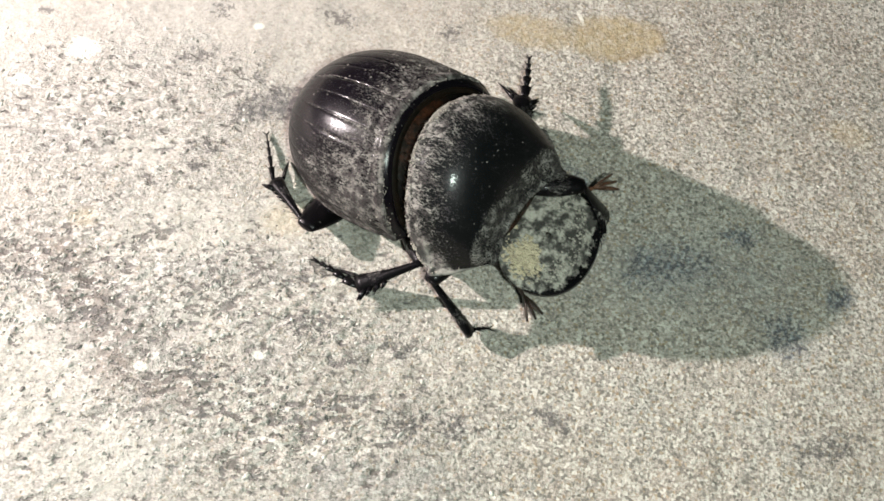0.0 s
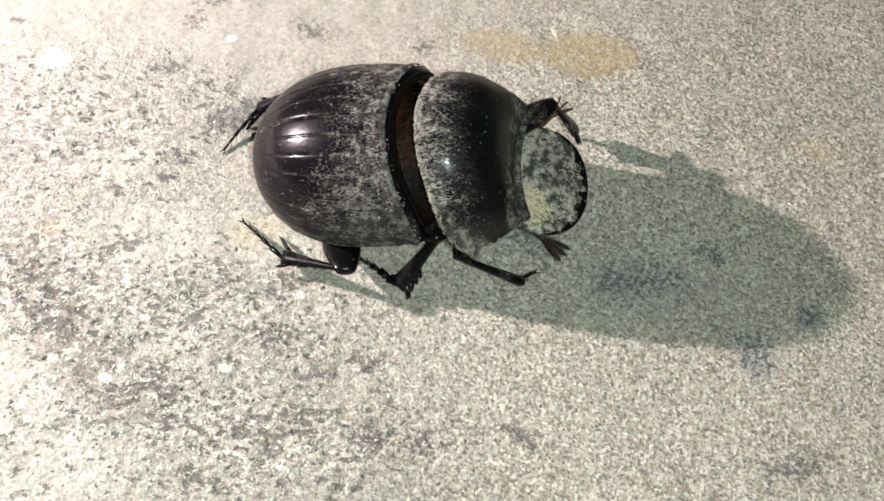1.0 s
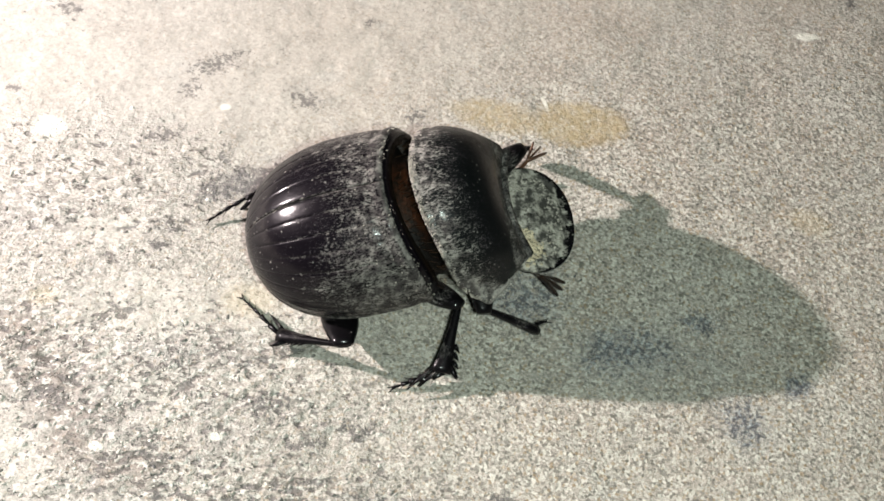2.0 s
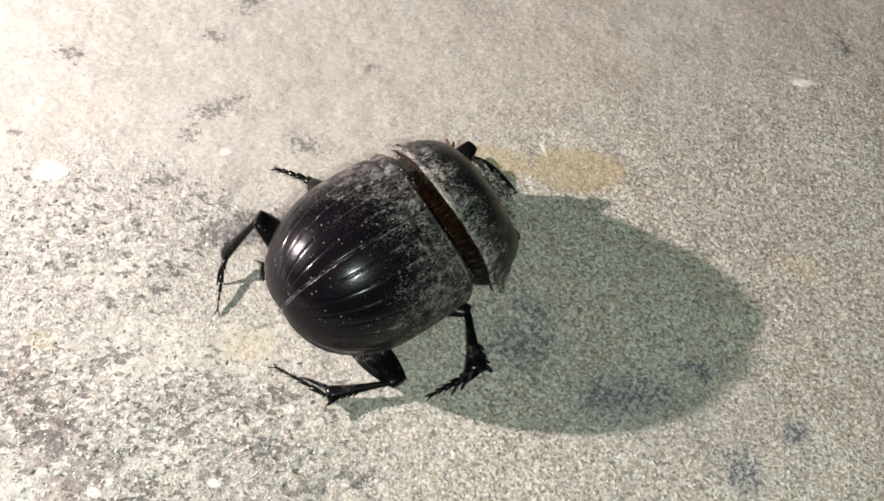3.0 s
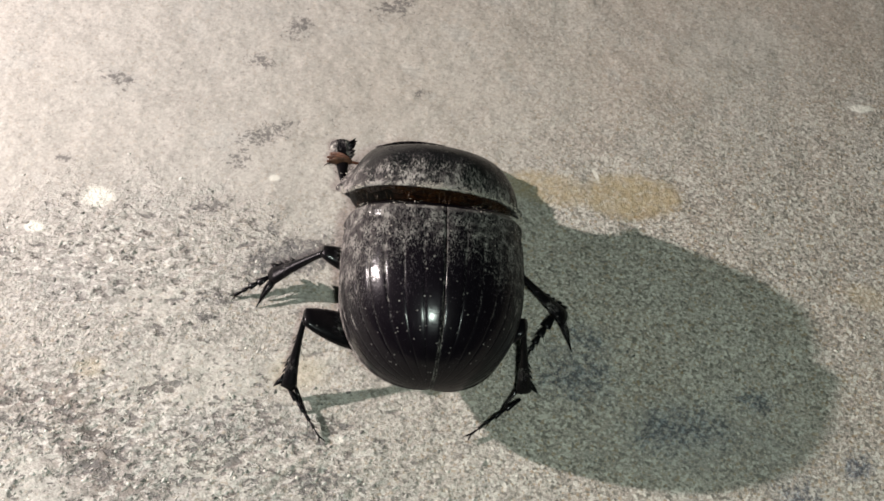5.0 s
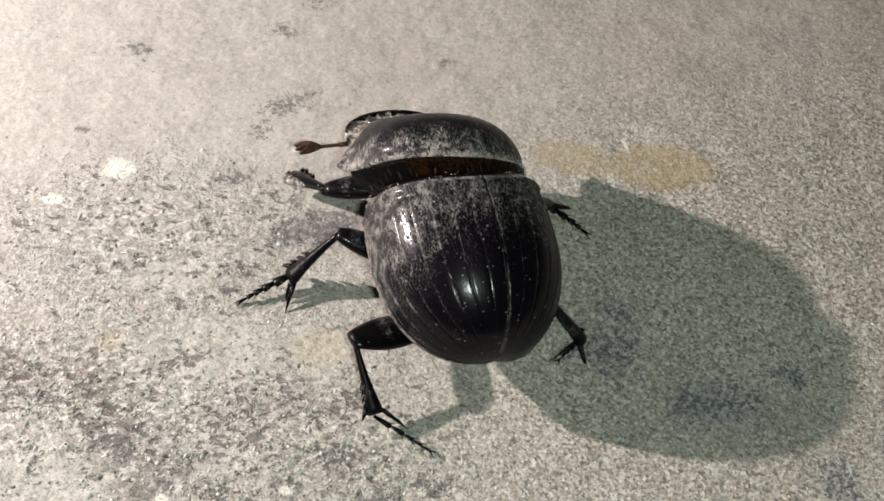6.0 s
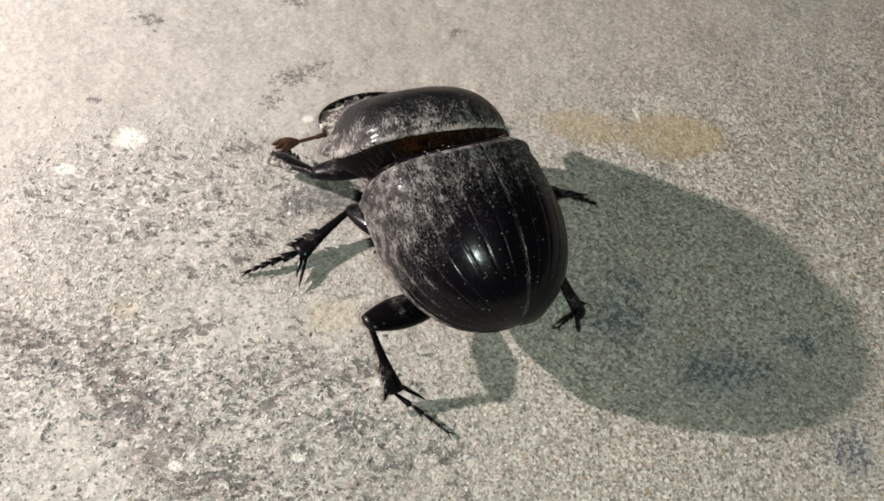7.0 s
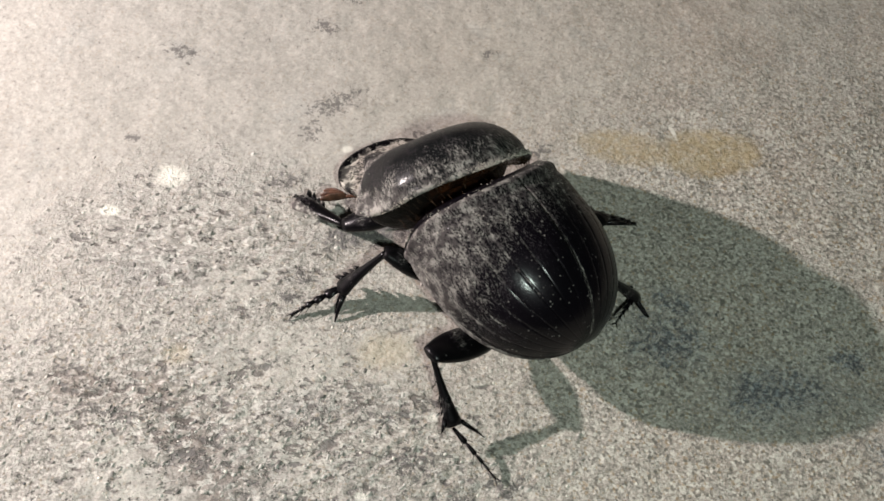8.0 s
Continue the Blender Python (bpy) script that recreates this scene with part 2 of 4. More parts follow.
    edge = m.math("SUBTRACT", right, m.spot(19.2, 22.7, 6.0, 3.0, 8, wavy, 0.14))
    base = m.mix(m.math("MULTIPLY", tan, m.ramp(clump, 0.35, 0.6, 0.36, 0.68)), base, (0.36, 0.272, 0.14))
    base = m.mix(m.math("MULTIPLY", m.ramp(edge, 0.2, 0.9, 0.0, 0.5), m.ramp(drift, 0.4, 0.6, 0.2, 1.0)), base, (0.20, 0.13, 0.065))
    yellow = blotches(((-14.0, -8.0, 2.8, 2.0, 10), (-35.6, -11.0, 1.5, 1.2, 10), (48.1, 13.1, 2.5, 1.7, -15)), wavy, 0.5)
    base = m.mix(m.math("MULTIPLY", yellow, 0.22), base, (0.46, 0.345, 0.17))
    # pale marks
    base = m.mix(m.math("MULTIPLY", blotches(PALE_MARKS, swing(m.noise(700, 3, 0.6), 1.0), 0.3), m.ramp(mid, 0.3, 0.6, 0.9, 0.6)), base, (0.73, 0.70, 0.63))
    height = m.math("ADD", m.math("MULTIPLY", fine, 0.6), m.math("MULTIPLY", m.noise(2600, 2, 0.6), 0.4))
    deep = m.math("SUBTRACT", m.math("MULTIPLY", relief, m.math("ADD", worn, m.math("MULTIPLY", smooth, 0.09))), m.math("MULTIPLY", pits, 0.15))
    m.set(Base_Color=base, Roughness=m.ramp(mid, 0.3, 0.7, 0.62, 0.85), Normal=m.bump(m.math("MULTIPLY", height, smooth), 0.00015, 1.0, m.bump(deep, 0.0006, 1.0)))
    m.bsdf.inputs["Specular IOR Level"].default_value = 0.3
    return m.mat


def chitin(name, dust_at, colour=(0.003, 0.0026, 0.0032), amount=0.8, coat=0.26, coat_rough=0.13, gloss=0.13, rough=0.26, streak=0.45, tint=(1.0, 0.95, 1.0), dim=(0.09, 0.08, 0.078), light=(0.37, 0.345, 0.32), dotted=0.945):
    """Glossy black shell with pale dust; dust_at(m) says where the dust gathers (0 to 1)."""
    m = Nodes(name)
    where = dust_at(m)
    stretch = m.tree.nodes.new("ShaderNodeMapping")
    m.put(stretch.inputs["Vector"], m.place)
    stretch.inputs["Scale"].default_value = (streak, 1.0, 1.0)
    specks = m.noise(5200, 4, 0.85, stretch.outputs[0])
    drift = m.noise(520, 6, 0.75, stretch.outputs[0])
    level = m.math("ADD", m.math("MULTIPLY", where, 0.17), m.math("MULTIPLY", m.math("SUBTRACT", drift, 0.5), 0.42))
    dust = m.ramp(m.math("ADD", specks, level), 0.62, 0.725, 0.0, amount)
    crumb = m.cells(3000)
    pick = m.tree.nodes.new("ShaderNodeSeparateColor")
    m.put(pick.inputs[0], crumb["Color"])
    chance = m.ramp(where, 0.0, 1.0, dotted, 0.92)
    dots = m.math("MULTIPLY", m.ramp(m.math("ADD", crumb["Distance"], m.math("MULTIPLY", specks, 0.5)), 0.62, 0.45), m.math("GREATER_THAN", pick.outputs[0], chance))
    dust = m.math("MAXIMUM", dust, m.math("MULTIPLY", dots, m.ramp(pick.outputs[1], 0.0, 1.0, 0.2, 0.8)))
    pale = m.mix(m.ramp(m.noise(900, 3), 0.4, 0.65), dim, light)
    pale = m.mix(m.math("MAXIMUM", dots, m.ramp(where, 0.3, 0.8)), (0.06, 0.05, 0.06), pale)
    m.set(Base_Color=m.mix(dust, colour, pale),
          Roughness=m.ramp(dust, 0.0, 0.35, m.ramp(drift, 0.3, 0.7, rough, rough + 0.12), 0.9), Specular_IOR_Level=m.ramp(dust, 0.0, 0.3, gloss, 0.1),
          Specular_Tint=tint, Coat_Weight=m.ramp(dust, 0.0, 0.3, coat, 0.0), Coat_Roughness=coat_rough,
          Normal=m.bump(m.math("ADD", m.noise(1100, 4, 0.7), m.math("MULTIPLY", dust, 1.6)), 0.00006, 0.6))
    m.put(m.bsdf.inputs["Coat Normal"], m.bump(m.noise(1100, 4, 0.7), 0.00005, 0.4))
    m.bsdf.inputs["IOR"].default_value = 1.45
    return m.mat


def plain(name, colour, dark, scale, rough=(0.4, 0.7), bump=0.0001, gloss=0.3):
    m = Nodes(name)
    n = m.noise(scale, 5, 0.7)
    m.set(Base_Color=m.mix(m.ramp(n, 0.35, 0.65), colour, dark), Roughness=m.ramp(n, 0.3, 0.7, *rough), Normal=m.bump(n, bump, 0.7), Specular_IOR_Level=gloss)
    return m.mat


A, B, C = 12.0, 9.6, 8.46  # half length, half width and half height of the wing-case dome, in millimetres


def elytra_dust(m):
    front = m.ramp(m.axis(0), -0.0100, 0.0050, -0.1, 1.03)
    side = m.ramp(m.math("ABSOLUTE", m.axis(1)), 0.003, 0.0096, 0.0, 0.42)
    away = m.math("ABSOLUTE", m.axis(1))
    seam = m.ramp(away, 0.00036, 0.00012, 0.0, 0.95)
    slope = m.math("DIVIDE", m.math("SUBTRACT", m.axis(2), MIDDLE * MM), m.math("ADD", away, 0.0005))
    bead = m.math("MULTIPLY", m.ramp(slope, -0.20, -0.24), m.ramp(slope, -0.36, -0.31, 0.0, 1.6))
    edge = m.math("SUBTRACT", m.axis(0), m.math("MULTIPLY", m.math("MULTIPLY", m.axis(1), m.axis(1)), 22.8))
    rim = m.ramp(edge, 0.0037, 0.0040, 0.0, 1.7)
    round_back = m.math("DIVIDE", m.math("ARCTAN2", m.math("DIVIDE", away, B), m.math("DIVIDE", m.math("SUBTRACT", m.axis(2), MIDDLE * MM), C)), radians(12.5))
    stria = m.math("ABSOLUTE", m.math("SUBTRACT", m.math("FRACT", m.math("ADD", round_back, 0.5)), 0.5))
    front = m.math("ADD", front, m.math("MULTIPLY", m.ramp(stria, 0.11, 0.03), m.ramp(m.noise(240, 3), 0.38, 0.6, 0.0, 0.5)))
    all_over = m.math("MAXIMUM", m.math("MAXIMUM", seam, m.math("MAXIMUM", bead, rim)), m.math("MINIMUM", m.math("ADD", front, side), 1.15))
    return m.math("SUBTRACT", all_over, m.ramp(edge, 0.0043, 0.0047, 0.0, 2.5))


def pronotum_dust(m):
    y = m.axis(1)
    rim = m.math("SUBTRACT", m.axis(0), m.math("MULTIPLY", m.math("MULTIPLY", y, y), 23.0))
    back = m.math("ADD", m.ramp(rim, 0.0046, -0.0020, 0.26, 1.10), m.math("MULTIPLY", m.ramp(rim, -0.0016, -0.0021), m.ramp(m.noise(650, 4, 0.7), 0.40, 0.58, -0.5, 1.1)))
    front = m.ramp(m.axis(0), 0.0056, 0.0064, 0.0, 1.1)
    away = m.math("ABSOLUTE", y)
    slope = m.math("DIVIDE", m.axis(2), m.math("ADD", away, 0.0005))
    bead = m.math("MULTIPLY", m.ramp(slope, 0.0, -0.03), m.ramp(slope, -0.20, -0.14, 0.0, 2.2))
    side = m.math("MAXIMUM", bead, m.ramp(away, 0.0082, 0.0094, 0.0, 1.7))
    return m.math("MAXIMUM", side, m.math("MAXIMUM", back, front))


CONCRETE = concrete()
SHELL = chitin("elytra_shell", elytra_dust, (0.0034, 0.0026, 0.0040), 0.56, 0.36, 0.18, 0.065, 0.28, 0.5, (1.0, 0.88, 1.0), dotted=0.90)
PRONOTUM = chitin("pronotum_shell", pronotum_dust, (0.0042, 0.0047, 0.0052), coat=0.26, coat_rough=0.17, gloss=0.14, rough=0.36)
LIMB = chitin("limb_shell", lambda m: m.ramp(m.noise(300, 2), 0.42, 0.7, -0.8, 0.7), amount=0.7, coat=0.16)
BLADE = chitin("dusty_blade", lambda m: m.math("ADD", m.ramp(m.axis(0), 0.0005, 0.0066, -1.4, 0.5), m.ramp(m.math("ABSOLUTE", m.axis(1)), 0.0003, 0.0009, 0.0, 1.7)), amount=0.9, light=(0.55, 0.52, 0.47))


def head_dust(m):
    wave = m.math("MULTIPLY", m.math("SUBTRACT", m.noise(600, 3), 0.5), 0.5)
    face = m.math("MULTIPLY", m.spot(2.2, 0, 5.15, 6.5, 0, wave, 0.1), 2.0)
    return m.math("SUBTRACT", face, m.math("MULTIPLY", m.spot(2.4, 0, 3.4, 4.6, 0, m.math("MULTIPLY", wave, 2.0), 0.5), 0.5))


HEAD = chitin("dusty_head", head_dust, amount=0.94, dim=(0.07, 0.065, 0.06), light=(0.50, 0.465, 0.41))
COLLAR = plain("dark_collar", (0.010, 0.006, 0.004), (0.004, 0.003, 0.002), 900, (0.45, 0.7), 0.0002, 0.1)
UNDER = plain("dark_underside", (0.007, 0.006, 0.006), (0.018, 0.014, 0.012), 600, (0.45, 0.7), 0.0001, 0.12)


def membrane():
    """Reddish brown along the middle of the back, black towards the flanks."""
    m = Nodes("brown_membrane")
    n = m.noise(900, 5, 0.7)
    flank = m.ramp(m.math("ADD", m.math("ABSOLUTE", m.axis(1)), m.math("MULTIPLY", n, 0.003)), 0.0036, 0.0066)
    back = m.mix(m.ramp(n, 0.35, 0.65), (0.048, 0.015, 0.006), (0.006, 0.0035, 0.002))
    m.set(Base_Color=m.mix(flank, back, (0.006, 0.0045, 0.004)), Roughness=m.ramp(n, 0.3, 0.7, 0.4, 0.62), Normal=m.bump(n, 0.0004, 0.7), Specular_IOR_Level=0.14)
    return m.mat


BROWN = membrane()
NECK = plain("dark_neck_skin", (0.05, 0.019, 0.008), (0.008, 0.004, 0.003), 700, (0.2, 0.4), 0.0004)
CLUB = plain("brown_antenna", (0.12, 0.055, 0.034), (0.045, 0.02, 0.013), 1500, (0.3, 0.5))
DARK_CLUB = plain("dark_antenna", (0.03, 0.018, 0.013), (0.010, 0.007, 0.006), 1500, (0.3, 0.5))
HAIR = plain("russet_bristle", (0.05, 0.024, 0.010), (0.02, 0.010, 0.005), 1500, (0.4, 0.6))
SOIL = plain("dry_soil", (0.50, 0.46, 0.40), (0.27, 0.245, 0.215), 1600, (0.8, 0.95), 0.0002)
CRUST = plain("pale_mud", (0.66, 0.56, 0.40), (0.44, 0.36, 0.26), 1400, (0.8, 0.95), 0.0003)


def sand():
    m = Nodes("sand_grains")
    r = m.island()
    c = m.mix(m.ramp(r, 0.0, 0.7), (0.30, 0.28, 0.24), (0.66, 0.63, 0.57))
    c = m.mix(m.ramp(r, 0.86, 0.9), c, (0.07, 0.07, 0.075))
    m.set(Base_Color=m.mix(m.ramp(m.noise(3000, 3), 0.4, 0.7, 0.0, 0.4), c, (0.2, 0.18, 0.15)), Roughness=0.7)
    return m.mat


def chips():
    m = Nodes("stone_flakes")
    r = m.island()
    c = m.mix(m.ramp(r, 0.0, 0.5), (0.27, 0.245, 0.225), (0.46, 0.43, 0.395))
    c = m.mix(m.ramp(r, 0.62, 0.80), c, (0.56, 0.535, 0.50))
    c = m.mix(m.ramp(r, 0.84, 0.87), c, (0.135, 0.122, 0.115))
    m.set(Base_Color=m.mix(m.ramp(m.noise(2600, 4, 0.75), 0.42, 0.66, 0.0, 0.6), c, (0.24, 0.22, 0.20)), Roughness=0.75,
          Normal=m.bump(m.noise(2400, 3, 0.7), 0.0002, 0.8))
    return m.mat


CHIPS = chips()


# ---- meshes ----
def part(name, bm, material, parent=None, label="", out_from=None):
    """Links a bmesh, drawn in millimetres, as one mesh object under a thing or part."""
    bmesh.ops.scale(bm, vec=(MM, MM, MM), verts=bm.verts)
    bmesh.ops.recalc_face_normals(bm, faces=bm.faces)
    if out_from is not None:  # open skins: the outer side faces away from this point
        centre = Vector(out_from) * MM
        if sum(f.normal.dot(f.calc_center_median() - centre) for f in bm.faces) < 0:
            bmesh.ops.reverse_faces(bm, faces=bm.faces)
    mesh = bpy.data.meshes.new(name)
    bm.to_mesh(mesh)
    bm.free()
    mesh.materials.append(material)
    for p in mesh.polygons:
        p.use_smooth = True
    ob = new(name, mesh)
    ob.parent = parent
    return tagged(ob, label)


def sheet(bm, rows, closed=False, caps=False):
    """A skin over rows of points."""
    grid = [[bm.verts.new(p) for p in row] for row in rows]
    for a, b in zip(grid, grid[1:]):
        n = len(a)
        for k in range(n if closed else n - 1):
            bm.faces.new((a[k], a[(k + 1) % n], b[(k + 1) % n], b[k]))
    if caps:
        bm.faces.new(grid[0])
        bm.faces.new(grid[-1][::-1])
    return grid


def ball(bm, centre, radii, n=20, lower=None):
    rows = []
    for i in range(1, n):
        u = math.pi * i / n
        row = []
        for j in range(2 * n):
            w = math.pi * j / n
            z = math.sin(u) * math.sin(w)
            row.append((centre[0] + radii[0] * math.cos(u), centre[1] + radii[1] * math.sin(u) * math.cos(w),
                        centre[2] + (lower if lower and z < 0 else radii[2]) * z))
        rows.append(row)
    sheet(bm, rows, closed=True, caps=True)


def tube(bm, stations, sides=10):
    """A closed limb along x: stations of x, middle y, middle z, half width, half thickness."""
    rows = []
    for x, y, z, w, h in stations:
        rows.append([(x, y + w * math.cos(2 * math.pi * k / sides), z + h * math.sin(2 * math.pi * k / sides)) for k in range(sides)])
    sheet(bm, rows, closed=True, caps=True)


def spine(bm, root, tip, r, sides=5):
    """A pointed thorn or bristle."""
    a, b = Vector(root), Vector(tip)
    d = (b - a).normalized()
    s = d.orthogonal().normalized()
    t = d.cross(s)
    rows = []
    for f, g in ((0.0, 1.0), (0.55, 0.8), (1.0, 0.12)):
        c = a.lerp(b, f)
        rows.append([c + r * g * (math.cos(2 * math.pi * k / sides) * s + math.sin(2 * math.pi * k / sides) * t) for k in range(sides)])
    sheet(bm, rows, closed=True, caps=True)


def speck(bm, place, r, rng):
    """A crumb: a small uneven eight-sided lump."""
    p = Vector(place)
    verts = [bm.verts.new(p + Vector(d) * r * rng.uniform(0.7, 1.4)) for d in ((1, 0, 0), (0, 1, 0), (-1, 0, 0), (0, -1, 0), (0, 0, 0.7), (0, 0, -0.7))]
    for k in range(4):
        for tip in (4, 5):
            bm.faces.new((verts[k], verts[(k + 1) % 4], verts[tip]))


# ---- ground: one sheet, finely worn where the beetle walks ----
def value_noise(x, y, size, seed):
    rng = np.random.default_rng(seed)
    table = rng.random((256, 256))
    u, v = x / size, y / size
    i, j = np.floor(u).astype(int), np.floor(v).astype(int)
    f, g = u - i, v - j
    f, g = f * f * (3 - 2 * f), g * g * (3 - 2 * g)
    pick = lambda a, b: table[a % 256, b % 256]
    return (pick(i, j) * (1 - f) + pick(i + 1, j) * f) * (1 - g) + (pick(i, j + 1) * (1 - f) + pick(i + 1, j + 1) * f) * g - 0.5


def ground_height(x, y):
    """Millimetres."""
    wear = np.zeros_like(x)
    for cx, cy, rx, ry in ((-31, -19, 24, 13), (-12, -32, 20, 9), (-36, 3, 12, 7), (-8, -20, 14, 6), (-44, -38, 22, 16)):
        wear = np.maximum(wear, np.exp(-((x - cx) / rx) ** 2 - ((y - cy) / ry) ** 2))
    near = np.exp(-np.maximum(0, np.hypot(x, y) - 75) ** 2 / 400)
    h = 0.06 * value_noise(x, y, 0.75, 1) + 0.05 * value_noise(x, y, 0.36, 2) + 0.16 * value_noise(x, y, 2.6, 3) + 0.25 * value_noise(x, y, 11, 4)
    h += wear * (0.22 * value_noise(x + 0.5 * y, 2 * y - x, 2.3, 5) + 0.22 * value_noise(x + 0.5 * y, 1.5 * y - 0.75 * x, 0.85, 6))
    return near * (h - 0.12)


def axis_ticks(a, b, step):
    inner = list(np.arange(a, b, step))
    out, d, s = [], step, b
    while s < 60000:
        d *= 1.5
        s += d
        out.append(s)
    low, d, s = [], step, a
    while s > -60000:
        d *= 1.5
        s -= d
        low.append(s)
    return np.array(low[::-1] + inner + out)


def build_ground():
    xs, ys = axis_ticks(-72, 72, 0.22), axis_ticks(-52, 78, 0.22)
    x, y = np.meshgrid(xs, ys)
    z = ground_height(x, y)
    co = np.stack([x, y, z], -1).reshape(-1, 3) * MM
    nx, ny = len(xs), len(ys)
    a = (np.arange(ny - 1)[:, None] * nx + np.arange(nx - 1)[None, :]).reshape(-1)
    quads = np.stack([a, a + 1, a + nx + 1, a + nx], -1)
    mesh = bpy.data.meshes.new("ground")
    mesh.vertices.add(len(co))
    mesh.vertices.foreach_set("co", co.reshape(-1))
    mesh.loops.add(quads.size)
    mesh.loops.foreach_set("vertex_index", quads.reshape(-1).astype(np.int32))
    mesh.polygons.add(len(quads))
    mesh.polygons.foreach_set("loop_start", np.arange(0, quads.size, 4, dtype=np.int32))
    mesh.polygons.foreach_set("use_smooth", np.ones(len(quads), dtype=bool))
    mesh.update(calc_edges=True)
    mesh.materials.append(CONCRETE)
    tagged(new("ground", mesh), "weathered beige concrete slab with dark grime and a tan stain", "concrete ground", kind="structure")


build_ground()


def build_sand():
    rng = random.Random(4)
    bm = bmesh.new()
    spots = [(rng.gauss(-30, 16), rng.gauss(-19, 10)) for _ in range(420)] + [(rng.gauss(-8, 16), rng.gauss(-32, 7)) for _ in range(200)]
    spots += [(rng.uniform(-65, 65), rng.uniform(-45, 12)) for _ in range(200)]
    for x, y in spots:
        r = 0.07 + 0.17 * rng.random() ** 2.2
        z = float(ground_height(np.array([x]), np.array([y]))[0])
        made = bmesh.ops.create_icosphere(bm, subdivisions=1, radius=r)["verts"]
        sx, sy, sz, turn = rng.uniform(0.8, 1.5), rng.uniform(0.7, 1.2), rng.uniform(0.45, 0.8), rng.uniform(0, 6.28)
        for w in made:
            k = 1 + rng.uniform(-0.18, 0.18)
            p = Vector((w.co.x * sx * k, w.co.y * sy * k, w.co.z * sz * k))
            w.co = Matrix.Rotation(turn, 3, "Z") @ p + Vector((x, y, z - 0.15 * r))
    ob = part("sand_grains", bm, sand(), None)
    tagged(ob, "loose pale and dark sand grains strewn over the concrete", "sand", kind="stuff")


build_sand()


def build_chips():
    """Small lumps and flakes half sunk in the worn stretches, leaning one way."""
    rng = np.random.default_rng(21)
    fields = ((-31, -19, 16, 9, 1700), (-12, -32, 13, 6, 700), (-36, 3, 9, 6, 260), (-8, -20, 9, 4, 260), (-44, -38, 14, 10, 500))
    verts, faces, sides = [], [], 6
    for cx, cy, rx, ry, count in fields:
        xs, ys = rng.normal(cx, rx, count), rng.normal(cy, ry, count)
        for x, y, z in zip(xs, ys, ground_height(xs, ys)):
            size = 0.06 + 0.22 * rng.random() ** 3.0
            turn, tilt = radians(rng.normal(32, 26)), rng.normal(0.1, 0.3)
            ring = size * (1 + rng.uniform(-0.35, 0.35, sides))
            first = len(verts)
            for level, grow in ((-0.10, 1.2), (0.30 * size, 0.72)):
                for k in range(sides):
                    a = 2 * math.pi * k / sides
                    u, v = 1.4 * grow * ring[k] * math.cos(a), 0.85 * grow * ring[k] * math.sin(a)
                    verts.append(((x + u * math.cos(turn) - v * math.sin(turn)) * MM, (y + u * math.sin(turn) + v * math.cos(turn)) * MM,
                                  (z + level + (tilt * v if level > 0 else 0)) * MM))
            verts.append((x * MM, y * MM, (z + 0.46 * size) * MM))
            faces += [[first + sides + k, first + sides + (k + 1) % sides, first + 2 * sides] for k in range(sides)]
            faces += [[first + k, first + (k + 1) % sides, first + sides + (k + 1) % sides, first + sides + k] for k in range(sides)]
    mesh = bpy.data.meshes.new("stone_flakes")
    mesh.from_pydata(verts, [], faces)
    mesh.polygons.foreach_set("use_smooth", [True] * len(faces))
    mesh.materials.append(CHIPS)
    tagged(new("stone_flakes", mesh), "small pale and brown flakes bedded in the worn concrete", "stone flakes", kind="stuff")


build_chips()

# ---- the beetle ----
JOINT = (9.0, 0.0, MIDDLE - 2.9)  # where the pronotum turns on the body


def dome(x, theta, swell=0.0):
    n = 3.2 if x > 0 else 2.15
    w = max(0.0, 1 - abs(x / A) ** n) ** (1 / n)
    return (x, (B * w + swell) * math.sin(theta), MIDDLE + (C * w + swell) * math.cos(theta))


def case_front(th):
    """Where the wing cases' front edge lies at this angle round the body."""
    return 5.0 + 2.1 * math.sin(min(abs(th), math.pi / 2)) ** 2


